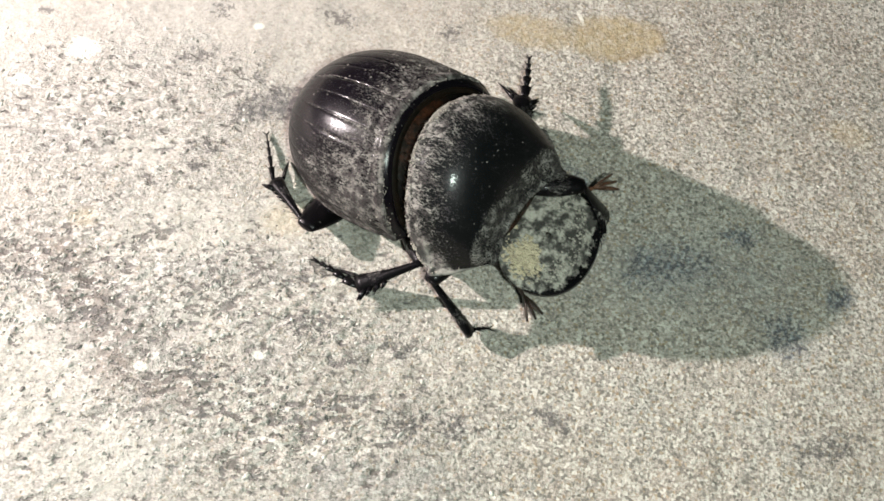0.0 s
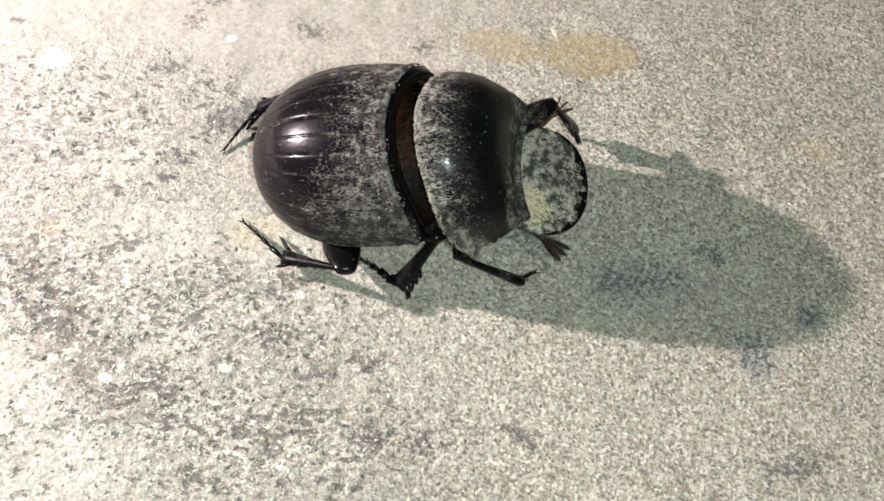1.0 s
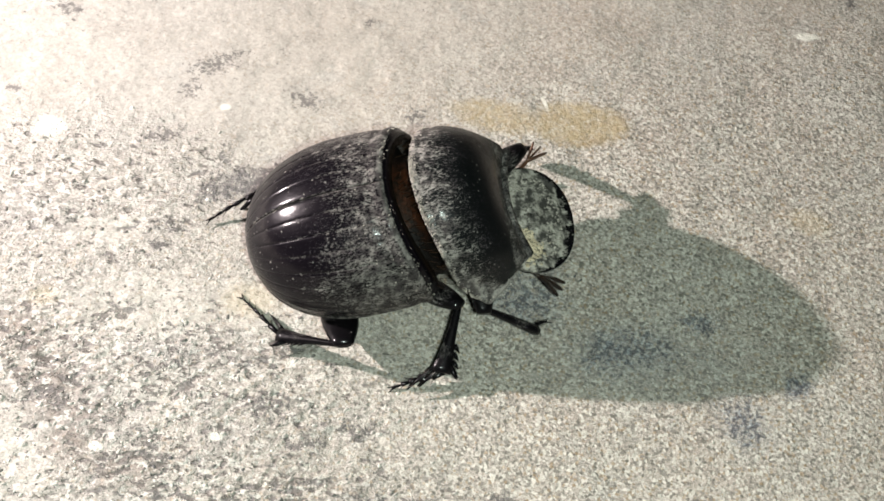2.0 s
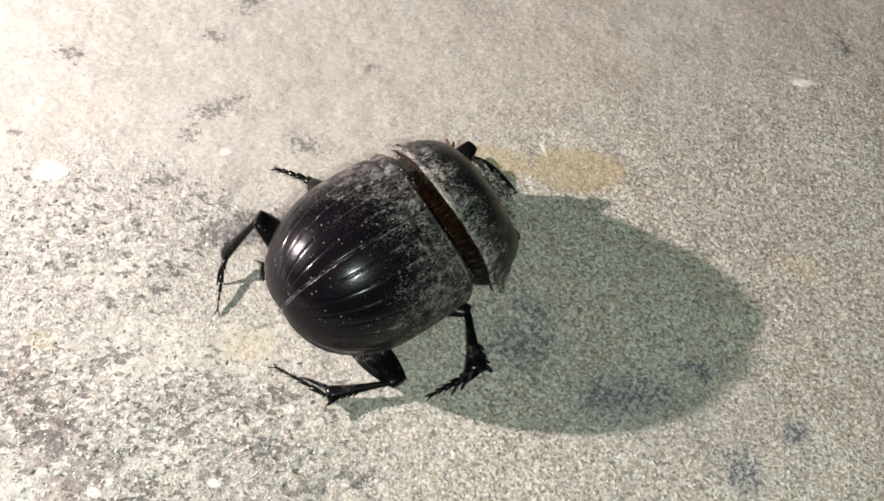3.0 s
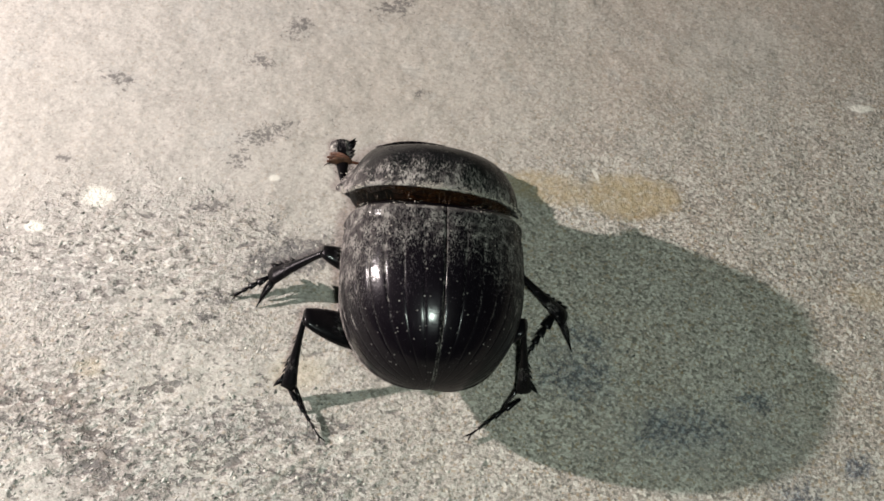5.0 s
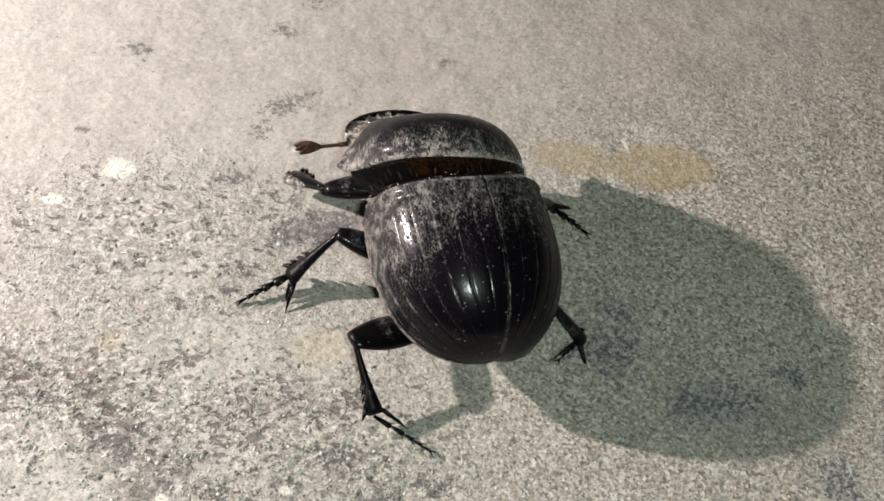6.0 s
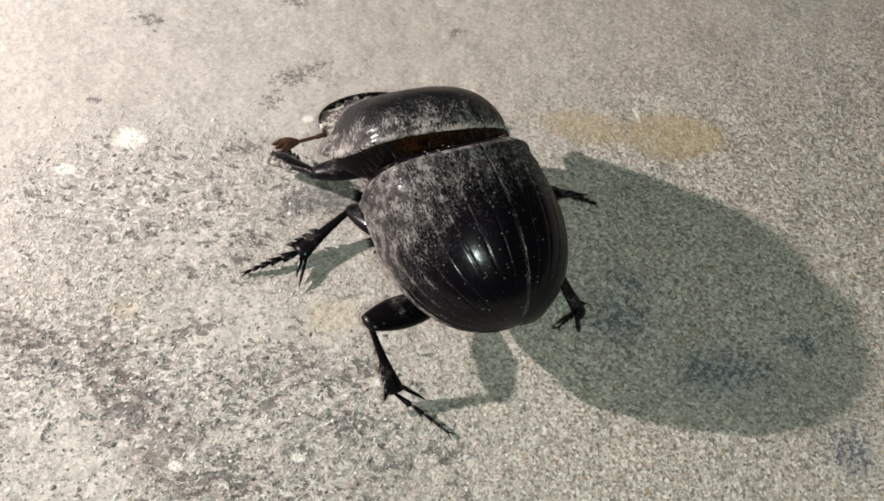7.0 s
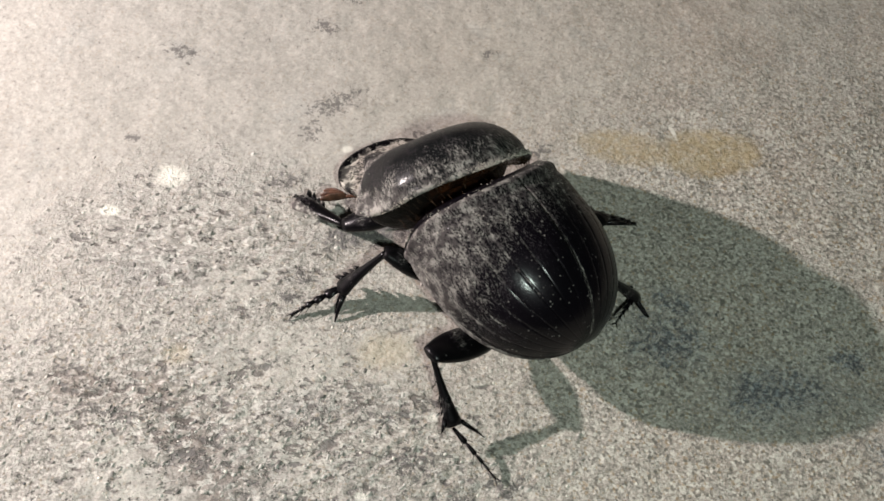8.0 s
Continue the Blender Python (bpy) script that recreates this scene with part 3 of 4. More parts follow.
def elytron(parent, side):
    """One wing case with its long grooves, raised margin and rolled front rim."""
    lines = [radians(d) for d in (0.0, 12.5, 25, 37.5, 50, 62.5, 75, 87)]
    last = radians(113)
    angles = set()
    for c in lines:
        for k in (-1.3, -0.65, 0.0, 0.65, 1.3, 3.0, 4.8, 6.6, 8.4, 10.0):
            if 0 <= c + radians(k) < last:
                angles.add(round(c + radians(k), 5))
    for d in (94, 98, 102, 105, 107.5, 109, 111, 113):
        angles.add(round(radians(d), 5))
    angles = sorted(angles)
    rows, n = [], 64
    for i in range(n + 1):
        row = []
        for th in angles:
            front = case_front(th)
            u0 = math.acos(front / A)
            u = u0 + (math.pi - 0.012 - u0) * (i / n) ** 0.95
            fade = min(1.0, i / 5) * min(1.0, (n - i) / 6)
            groove = sum((0.13 if c == 0 else 0.065) * math.exp(-((th - c) / radians(0.6)) ** 2) for c in lines)
            bead = 0.28 * math.exp(-((th - radians(108)) / radians(2.2)) ** 2)
            swell = -groove * fade + bead + 0.16 * math.exp(-((i - 3) / 1.0) ** 2) - 0.12 * math.exp(-((i - 5.5) / 1.2) ** 2) - 0.55 * max(0.0, 1 - i / 2.2)
            x, y, z = dome(A * math.cos(u), th, swell)
            row.append((x, side * (y + 0.02), z))
        rows.append(row)
    bm = bmesh.new()
    sheet(bm, rows)
    ob = part("elytron", bm, SHELL, parent, "glossy black grooved wing case, dusty towards the front", (0, 0, MIDDLE))
    shell = ob.modifiers.new("thickness", "SOLIDIFY")
    shell.thickness, shell.offset = 0.35 * MM, -1.0
    bm = bmesh.new()
    rng = random.Random(30 + side)
    for _ in range(260):
        th = radians(rng.uniform(2, 100))
        if 0.5 + 0.5 * math.sin(11 * th + 3 * side) < rng.uniform(0.0, 0.9):
            continue
        back = abs(rng.gauss(0.75, 0.35)) if rng.random() < 0.6 else rng.uniform(0.7, 5.0)
        x, y, z = dome(case_front(th) - back, th, 0.05)
        speck(bm, (x, side * y, z), 0.03 + 0.07 * rng.random() ** 2.5, rng)
    tagged(part("dry_soil", bm, SOIL, ob, "pale crumbs of dry soil"), kind="stuff")
    return ob


def abdomen(parent):
    bm = bmesh.new()
    ball(bm, (-2.6, 0, MIDDLE), (8.7, 8.7, 6.5), 22, lower=6.3)
    return part("abdomen", bm, UNDER, parent)


def collar(parent):
    """The smooth black band ahead of the wing cases."""
    rows = []
    for i in range(4):
        row = []
        for j in range(61):
            th = radians(-96 + 192 * j / 60)
            front = case_front(th)
            row.append(dome(front - 0.7 + 0.3 * i, th, -0.42 - 0.10 * i - 0.05 * i * i))
        rows.append(row)
    bm = bmesh.new()
    sheet(bm, rows)
    ob = part("collar", bm, COLLAR, parent, "smooth black band", (0, 0, MIDDLE))
    shell = ob.modifiers.new("thickness", "SOLIDIFY")
    shell.thickness, shell.offset = 0.25 * MM, -1.0
    return ob


def waist(parent):
    """The ringed brown body between wing cases and pronotum, with its hair fringe."""
    rows = []
    for i in range(15):
        x = 1.5 + 9.0 * i / 14
        w = 1.0 - 0.06 * math.sin(i * 1.9) - 0.022 * max(0, i - 4) ** 1.5
        rows.append([(x - 1.2 * math.cos(2 * math.pi * k / 40), 8.3 * w * math.sin(2 * math.pi * k / 40),
                      MIDDLE - 0.9 + 7.3 * w * math.cos(2 * math.pi * k / 40)) for k in range(40)])
    bm = bmesh.new()
    sheet(bm, rows, closed=True, caps=True)
    hairs = bmesh.new()
    rng = random.Random(7)
    for k in range(110):
        th = rng.uniform(-1.7, 1.7)
        x = rng.uniform(5.4, 8.4)
        p = Vector((x, 7.9 * math.sin(th), MIDDLE - 0.9 + 6.9 * math.cos(th)))
        q = p + Vector((rng.uniform(0.4, 1.4), 0.5 * math.sin(th) + rng.uniform(-0.4, 0.4), 0.5 * math.cos(th) + rng.uniform(-0.2, 0.2)))
        spine(hairs, p, q, 0.04, 4)
    ob = part("waist", bm, BROWN, parent, "brown bristly membrane")
    tagged(part("bristles", hairs, HAIR, ob), kind="stuff")
    return ob


def hind_edge(th):
    """Where the pronotum's hind edge lies at this angle round the body; its corners are rounded."""
    turn = max(0.0, (abs(th) - radians(62)) / radians(42))
    return 6.6 + 2.3 * math.sin(th) ** 2 + 3.6 * turn ** 2


FRONT = 15.4  # where the middle of the pronotum's front edge lies


def shield_skin(x, theta, swell=0.0):
    """A point of the pronotum's dome; x ahead of the body's middle."""
    f = min(1.0, max(0.0, x - 7.6) / (FRONT - 7.6))
    high = 1.3 + 9.0 * (1 - f ** 2.2) ** (1 / 2.2)
    if x > 10:
        wide = 6.4 + 3.25 * max(0.0, 1 - ((x - 10) / (FRONT - 10)) ** 1.6) ** (1 / 1.6)
    else:
        wide = 9.65 * (1 - 0.07 * ((10 - x) / 3.8) ** 2)
    x += 1.2 * f ** 6 * math.sin(theta) ** 2 - 1.7 * f ** 3 * max(0.0, (abs(theta) - radians(74)) / radians(30)) ** 2
    c = math.cos(theta)
    behind = min(1.0, max(0.0, x - JOINT[0]) / 2.2)
    lip = 0.75 * max(0.0, (abs(theta) - radians(76)) / radians(22)) ** 2 * (1 - f ** 4) * behind * (2 - behind)  # the side margins turn outwards
    return (x - JOINT[0], (wide + swell + min(lip, 0.9)) * math.sin(theta), ((high if c > 0 else 0.45 * high) + swell) * c)


def pronotum(parent):
    """The broad dome over the forebody with its beaded hind rim, drawn round its joint."""
    rows, n, m = [], 48, 80
    for i in range(-3, n + 4):
        row = []
        for j in range(m + 1):
            th = radians(-104 + 208 * j / m)
            back = hind_edge(th)
            f = min(max(i, 0), n) / n
            lip = max(0, -i)
            x = back + (FRONT - back) * math.cos(f * math.pi / 2) ** 0.8
            roll = max(0, i - n)
            bead = 0.45 * math.exp(-((abs(th) - radians(98)) / radians(4.5)) ** 2) + 0.13 * math.exp(-((x - back - 0.25) / 0.16) ** 2)
            pit = -0.45 * math.exp(-((abs(th) - radians(80)) / radians(5)) ** 2 - ((x - 11.5) / 0.8) ** 2)
            groove = -0.22 * math.exp(-((i - 5) / 2.5) ** 2) + (0.0, 0.28, 0.22, -0.1)[lip]
            line = -0.08 * math.exp(-((x - back - 1.1) / 0.35) ** 2)
            px, py, pz = shield_skin(x, th, bead + pit + line + groove - 0.2 * roll ** 1.1)
            row.append((px + 0.12 * roll + 0.22 * lip, py, pz))
        rows.append(row)
    bm = bmesh.new()
    sheet(bm, rows)
    ob = part("pronotum", bm, PRONOTUM, parent, "smooth black domed shield with dusty hind rim", (2, 0, 0))
    shell = ob.modifiers.new("thickness", "SOLIDIFY")
    shell.thickness, shell.offset = 0.3 * MM, -1.0
    rows = []  # a ringed skin closes it behind
    for i in range(25):
        row = []
        for j in range(73):
            th = radians(-100 + 200 * j / 72)
            back = hind_edge(th)
            fold = 0.16 * math.cos(i * 1.35) * (1 + 0.35 * math.sin(5 * th + i))
            wrinkle = 0.03 * math.sin(47 * th + 2 * math.sin(i * 0.8))
            row.append(shield_skin(back + 0.45 + 0.07 * i + fold + wrinkle, th, -0.35 - 0.30 * i))
        rows.append(row)
    bm = bmesh.new()
    sheet(bm, rows)
    part("neck_membrane", bm, NECK, ob, "dark ridged skin", (20, 0, 0))
    bm = bmesh.new()
    ball(bm, (2.4, 0, -0.8), (3.8, 8.9, 8.4), 16, lower=3.6)
    part("forebody", bm, BROWN, ob)
    fringe = bmesh.new()
    rng = random.Random(3)
    for _ in range(40):
        th = rng.uniform(-1.6, 1.6)
        back = hind_edge(th)
        p = Vector(shield_skin(back + 0.5, th, -0.5))
        q = Vector(shield_skin(back + rng.uniform(-0.3, 0.4), th + rng.uniform(-0.08, 0.08), -rng.uniform(0.8, 1.8)))
        spine(fringe, p, q, 0.035, 4)
    tagged(part("bristles", fringe, HAIR, ob), kind="stuff")
    crust = bmesh.new()  # dried soil caught along the hind and side margins
    for _ in range(1100):
        th = radians(rng.uniform(-103, 103))
        if 0.5 + 0.5 * math.sin(9 * th + 2.2 * math.sin(4 * th + 1)) < rng.uniform(0.0, 0.8):
            continue
        if abs(th) > radians(88):
            x = rng.uniform(hind_edge(th) + 0.1, 14.2)
        else:
            x = hind_edge(th) + abs(rng.gauss(0.12, 0.28))
        speck(crust, shield_skin(x, th, 0.05 + (0.42 if abs(th) > radians(90) else 0.1)), 0.025 + 0.09 * rng.random() ** 2.6, rng)
    for _ in range(1300):  # thickest along the middle of the hind rim
        th = radians(rng.gauss(8, 30))
        if 0.5 + 0.5 * math.sin(7 * th + 1.6 * math.sin(5 * th)) < rng.uniform(-0.2, 0.7):
            continue
        speck(crust, shield_skin(hind_edge(th) + abs(rng.gauss(0.0, 0.35)), th, 0.08), 0.02 + 0.07 * rng.random() ** 3, rng)
    tagged(part("dry_soil", crust, SOIL, ob, "pale crust of dry soil"), kind="stuff")
    return ob


def head(parent):
    """The flat shovel of the head with its upturned black rim, drawn round the neck."""
    rows, n, m = [], 26, 64
    for i in range(n + 1):
        f = i / n
        row = []
        for j in range(m):
            a = 2 * math.pi * j / m
            ca, sa = math.cos(a), math.sin(a)
            rx = 5.4 if ca > 0 else 4.4
            e = 2.25
            k = (abs(ca / rx) ** e + abs(sa / 6.4) ** e) ** (-1 / e)
            x, y = 2.6 + f * k * ca, f * k * sa
            z = 0.9 * (1 - f ** 2) + 0.35 * math.exp(-((x - 3.4) / 0.7) ** 2 - (y / 3.4) ** 2)
            if ca > 0:
                z += ca * (0.42 * max(0.0, (f - 0.84) / 0.16) ** 1.5 - 0.2 * math.exp(-((f - 0.84) / 0.06) ** 2))
            row.append((x, y, z))
        rows.append(row if i else [(2.6 + 0.02 * math.cos(2 * math.pi * j / m), 0.02 * math.sin(2 * math.pi * j / m), 1.25) for j in range(m)])
    bm = bmesh.new()
    sheet(bm, rows, closed=True)
    ob = part("head", bm, HEAD, parent, "flat shovel-shaped head caked with pale dust", (2.6, 0, -20))
    shell = ob.modifiers.new("thickness", "SOLIDIFY")
    shell.thickness, shell.offset = 0.7 * MM, -1.0
    bm = bmesh.new()
    ball(bm, (0.4, 0, -2.5), (3.4, 4.6, 1.7), 12)
    part("throat", bm, UNDER, ob)
    rng = random.Random(12)
    bm = bmesh.new()
    for _ in range(700):
        x, y = rng.gauss(1.6, 0.95), rng.gauss(-3.5, 0.95)
        f2 = ((x - 2.6) / 5.4) ** 2 + (y / 7.1) ** 2
        if f2 > 0.7:
            continue
        r = 0.05 + 0.19 * rng.random() ** 1.6
        made = bmesh.ops.create_icosphere(bm, subdivisions=1, radius=r)["verts"]
        for w in made:
            w.co = Vector((w.co.x * 1.3, w.co.y, w.co.z * 0.45)) * rng.uniform(0.65, 1.3) + Vector((x, y, 0.9 * (1 - f2) + 0.03))
    crumbs = bmesh.new()
    for _ in range(800):
        a, f = rng.uniform(-2.6, 2.6), rng.uniform(0.15, 1.0) ** 0.3 * 0.92
        x, y = 2.4 + 4.6 * f * math.cos(a) * (1 if math.cos(a) > 0 else 0.5), 6.3 * f * math.sin(a)
        f2 = ((x - 2.6) / (5.4 if x > 2.6 else 4.4)) ** 2 + (y / 6.7) ** 2
        if f2 > 0.88:
            continue
        r = 0.03 + 0.15 * rng.random() ** 3
        for w in bmesh.ops.create_icosphere(crumbs, subdivisions=1, radius=r)["verts"]:
            w.co = Vector((w.co.x * 1.2, w.co.y, w.co.z * 0.55)) * rng.uniform(0.65, 1.3) + Vector((x, y, 0.9 * (1 - f2) + 0.02))
    tagged(part("dry_soil", crumbs, SOIL, ob, "pale crumbs of dry soil"), kind="stuff")
    tagged(part("mud_crust", bm, CRUST, ob, "crumbly cream mud"), kind="stuff")
    return ob


def antenna(parent, material, label):
    """A beaded stalk and a fan of three leaves."""
    bm = bmesh.new()
    stations = [(0.0, 0, 0, 0.32, 0.32), (1.2, 0, 0, 0.26, 0.26)]
    for k in range(8):
        x = 1.3 + 0.26 * k
        stations += [(x, 0, 0, 0.14, 0.14), (x + 0.12, 0, 0, 0.27, 0.25)]
    tube(bm, stations + [(3.5, 0, 0, 0.1, 0.1)], 8)
    ob = part("antenna", bm, material, parent, label)
    for k in range(3):
        bm = bmesh.new()
        a = radians(-19 + 19 * k)
        rows = []
        for i in range(9):
            f = i / 8
            w = 0.55 * math.sin(math.pi * min(0.98, 0.12 + 0.84 * f)) ** 0.7
            c = Vector((3.4 + 2.9 * f * math.cos(a), 2.9 * f * math.sin(a), 0.15 * math.sin(3 * f)))
            s = Vector((-math.sin(a), math.cos(a), 0))
            rows.append([c + 0.12 * math.cos(2 * math.pi * q / 8) * s + Vector((0, 0, w * math.sin(2 * math.pi * q / 8))) for q in range(8)])
        sheet(bm, rows, closed=True, caps=True)
        part("club_leaf", bm, material, ob)
    return ob


def femur(parent, name, length, width, thick):
    bm = bmesh.new()
    stations = []
    for i in range(15):
        f = i / 14
        w = width * (0.32 + 0.68 * math.sin(math.pi * min(1, 0.08 + 0.86 * f)) ** 0.8)
        stations.append((length * (1.06 * f - 0.03), 0, 0, w, thick * (w / width)))
    tube(bm, stations, 14)
    return part(name, bm, LIMB, parent, "flattened glossy black thigh")


def flare(f, broad):
    """A shin's width along its length; the digging shins are broad almost from the knee."""
    return 0.32 + 0.68 * f ** (1.3 if broad else 2.1)


def tibia(parent, length, width, teeth, outer, rng, material, broad):
    """Widens towards its end; thorns along the outer edge and spurs at the tip."""
    bm = bmesh.new()
    stations = []
    for i in range(13):
        f = i / 12
        w = width * flare(f, broad) * (0.72 if i == 0 else 0.9 if i == 12 else 1.0)
        stations.append((length * f, -outer * 0.25 * w * f, 0, w, 0.30 + 0.28 * f))
    tube(bm, stations, 12)
    ob = part("tibia", bm, material, parent, "thorny black shin")
    for k in range(teeth):
        f = 0.52 + 0.46 * (k + 0.5) / teeth
        w = width * flare(f, broad)
        for s in (1, -1):
            big = teeth < 5
            if s != outer and big:
                continue
            bm = bmesh.new()
            spine(bm, (length * f, s * w * 0.75, 0), (length * f + 0.7, s * (w + (0.55 if big else 0.2)), rng.uniform(-0.2, 0.2)), 0.30 if big else 0.12)
            part("thorn", bm, LIMB, ob)
    bm = bmesh.new()
    for k in range(12):
        f, s = rng.uniform(0.15, 0.98), rng.choice((1, -1))
        w = width * flare(f, broad)
        spine(bm, (length * f, s * w * 0.9, rng.uniform(-0.2, 0.2)), (length * f + rng.uniform(0.3, 0.8), s * (w + rng.uniform(0.2, 0.5)), rng.uniform(-0.3, 0.3)), 0.035, 4)
    tagged(part("bristles", bm, LIMB, ob), kind="stuff")
    bm = bmesh.new()  # the pointed outer corner of the tip
    spine(bm, (length - 0.9, outer * width * 0.45, 0), (length + 0.35, outer * (width + 0.35), 0.1), 0.34, 6)
    part("thorn", bm, LIMB, ob)
    return ob


def spurs(parent, length, width, s, pair):
    """Long bent spurs on the inner corner of the tip."""
    for k in range(2 if pair else 1):
        y, reach, out = (s * width * (0.95 - 0.5 * k), 2.5 - 0.5 * k, s * (2.1 - 0.5 * k))
        mid = Vector((0.55 * reach, y + 0.62 * out, -0.1))
        bm = bmesh.new()
        rows = []
        for c, w in ((Vector((-0.3, y, 0)), 0.3), (mid * 0.5 + Vector((-0.1, 0.5 * y, 0)), 0.29), (mid, 0.22), (Vector((reach, y + out, -0.4)), 0.03)):
            rows.append([c + Vector((0, w * math.cos(math.pi * q / 3), w * math.sin(math.pi * q / 3))) for q in range(6)])
        sheet(bm, rows, closed=True, caps=True)
        part("spur", bm, LIMB, parent).location = (length * MM, 0, 0)


def tarsus(parent, length, broad, rng):
    """Five flattened triangular joints, two claws and their bristles."""
    x, ob, hairs = 0.0, None, bmesh.new()
    for k, share in enumerate((0.30, 0.22, 0.17, 0.14, 0.17)):
        ln, w = length * share, broad * (1 - 0.17 * k)
        sag = 0.12 * math.sin(math.pi * k / 4)
        bm = bmesh.new()
        tube(bm, [(x, 0, sag, 0.5 * w, 0.15), (x + 0.5 * ln, 0, sag, 0.8 * w, 0.24), (x + 0.92 * ln, 0, sag, w, 0.24), (x + 1.03 * ln, 0, sag, 0.3 * w, 0.11)], 8)
        joint = part("tarsus" if ob is None else "tarsal_joint", bm, LIMB, ob or parent, "" if ob else "jointed black foot")
        ob = ob or joint
        for s in (1, -1):
            for q in (2,):
                spine(hairs, (x + ln * (0.5 + 0.2 * q), s * w * 0.8, sag), (x + ln * (0.5 + 0.2 * q) + rng.uniform(0.4, 0.8), s * (w + rng.uniform(0.15, 0.4)), sag - 0.1), 0.035, 4)
        x += ln
    tagged(part("bristles", hairs, LIMB, ob), kind="stuff")
    for s in (1, -1):
        bm = bmesh.new()
        spine(bm, (x - 0.1, 0.05 * s, 0), (x + 0.6, 0.35 * s, -0.15), 0.07, 5)
        part("claw", bm, LIMB, ob)
    return ob


beetle = tagged(new("dung_beetle"), "large glossy black dung beetle dusted with dry soil", "beetle")
for side in (1, -1):
    elytron(beetle, side)
abdomen(beetle)
collar(beetle)
waist(beetle)
SHIELD = pronotum(beetle)
FACE = head(beetle)
FEELERS = {1: antenna(beetle, CLUB, "russet fan-tipped antenna"), -1: antenna(beetle, DARK_CLUB, "dark brown fan-tipped antenna")}
LEGS = {}
SIZES = {"F": ("front_thigh", 7.4, 1.5, 1.0, 7.1, 1.3, 4, 2.5), "M": ("middle_thigh", 7.0, 1.45, 0.95, 7.5, 1.2, 4, 6.0),
         "H": ("hind_thigh", 9.0, 2.0, 0.9, 7.7, 0.95, 5, 6.7)}
HIPS = {"F": (11.5, 3.5, MIDDLE - 4.5), "M": (3.5, 4.5, MIDDLE - 6.5), "H": (-4.6, 4.0, MIDDLE - 6.5)}
for key in ("LF", "LM", "LH", "RF", "RM", "RH"):
    name, lf, wf, tf, lt, wt, teeth, ls = SIZES[key[1]]
    rng = random.Random(key)
    thigh = femur(beetle, name, lf, wf, tf)
    shin = tibia(beetle, lt, wt, teeth, -1 if key[0] == "L" else 1, rng, BLADE if key == "LF" else LIMB, key[1] == "F")
    if key[1] != "F":
        spurs(shin, lt, wt, 1 if key[0] == "L" else -1, key[1] == "M")
    foot = tarsus(beetle, ls, {"F": 0.3, "M": 0.62, "H": 0.34}[key[1]], rng)
    LEGS[key] = (thigh, shin, foot, lf, lt)


# ---- what moves ----
# seconds: x, y, z in millimetres of the body's middle, heading, nose up, left side up in degrees;
# turn and lift of the pronotum; turn, dip and reach of the head
BODY_ROWS = (
    (0, (-3.67, -1.4, 7.62, -30.4, 16.5, 6.0), (-1, -2), (9, 24, 0.3)),
    (0.5, (-1.79, -2.28, 7.77, -18.8, 13.3, 4.9), (-3, -3), (20, 22, 0.3)),
    (1, (-3.5, -1.94, 8.43, -1.3, 17.0, 8.0), (2, -3), (4, 25, 0.0)),
    (1.5, (-3.72, -1.85, 8.21, 1.9, 18.8, 8.7), (0, -3), (-3, 27, -0.3)),
    (2.8, (-2.28, -0.26, 8.71, 39.8, 1.2, 10.8), (5, -2), (0, 15, 0.6)),
    (3, (-1.91, 0.34, 8.17, 44.6, -0.5, 17.0), (2, -2), (0, 15, 0.6)),
    (3.5, (-1.74, -1.76, 9.08, 58.7, 10.9, 11.3), (1, -3), (4, 18, 0.6)),
    (4, (-1.89, -1.36, 8.86, 62.3, 10.4, 11.5), (0, -3), (4, 18, 0.6)),
    (4.2, (-1.87, -1.47, 9.45, 69.6, 9.2, 10.5), (-2, -2), (3, 20, 0.6)),
    (5.3, (-1.06, 0.73, 8.97, 101.9, 7.1, 6.2), (-3, 1, 0.5), (7, 30, 0.8)),
    (5.5, (-0.79, 1.99, 8.61, 103.3, 5.8, 9.3), (-2, 2, 0.8), (8, 31, 0.9)),
    (6, (-0.51, 0.26, 8.6, 111.8, 6.9, 14.2), (-5, 2, 0.9), (12, 30, 1.1)),
    (6.5, (-1.06, -0.23, 8.87, 118.6, 8.6, 14.8), (-5, 3, 0.8), (12, 31, 0.7)),
    (7, (-1.33, -0.3, 9.03, 122.3, 7.5, 15.0), (-5, 3, 0.8), (12, 31, 0.4)),
    (7.5, (-1.64, 0.34, 8.79, 126.8, 5.9, 13.9), (-6, 3, 0.7), (11, 31, 0.2)),
    (8, (-1.95, 0.36, 8.64, 132.1, 6.0, 14.0), (-4, 3, 0.6), (9, 32, 0.0)),
)
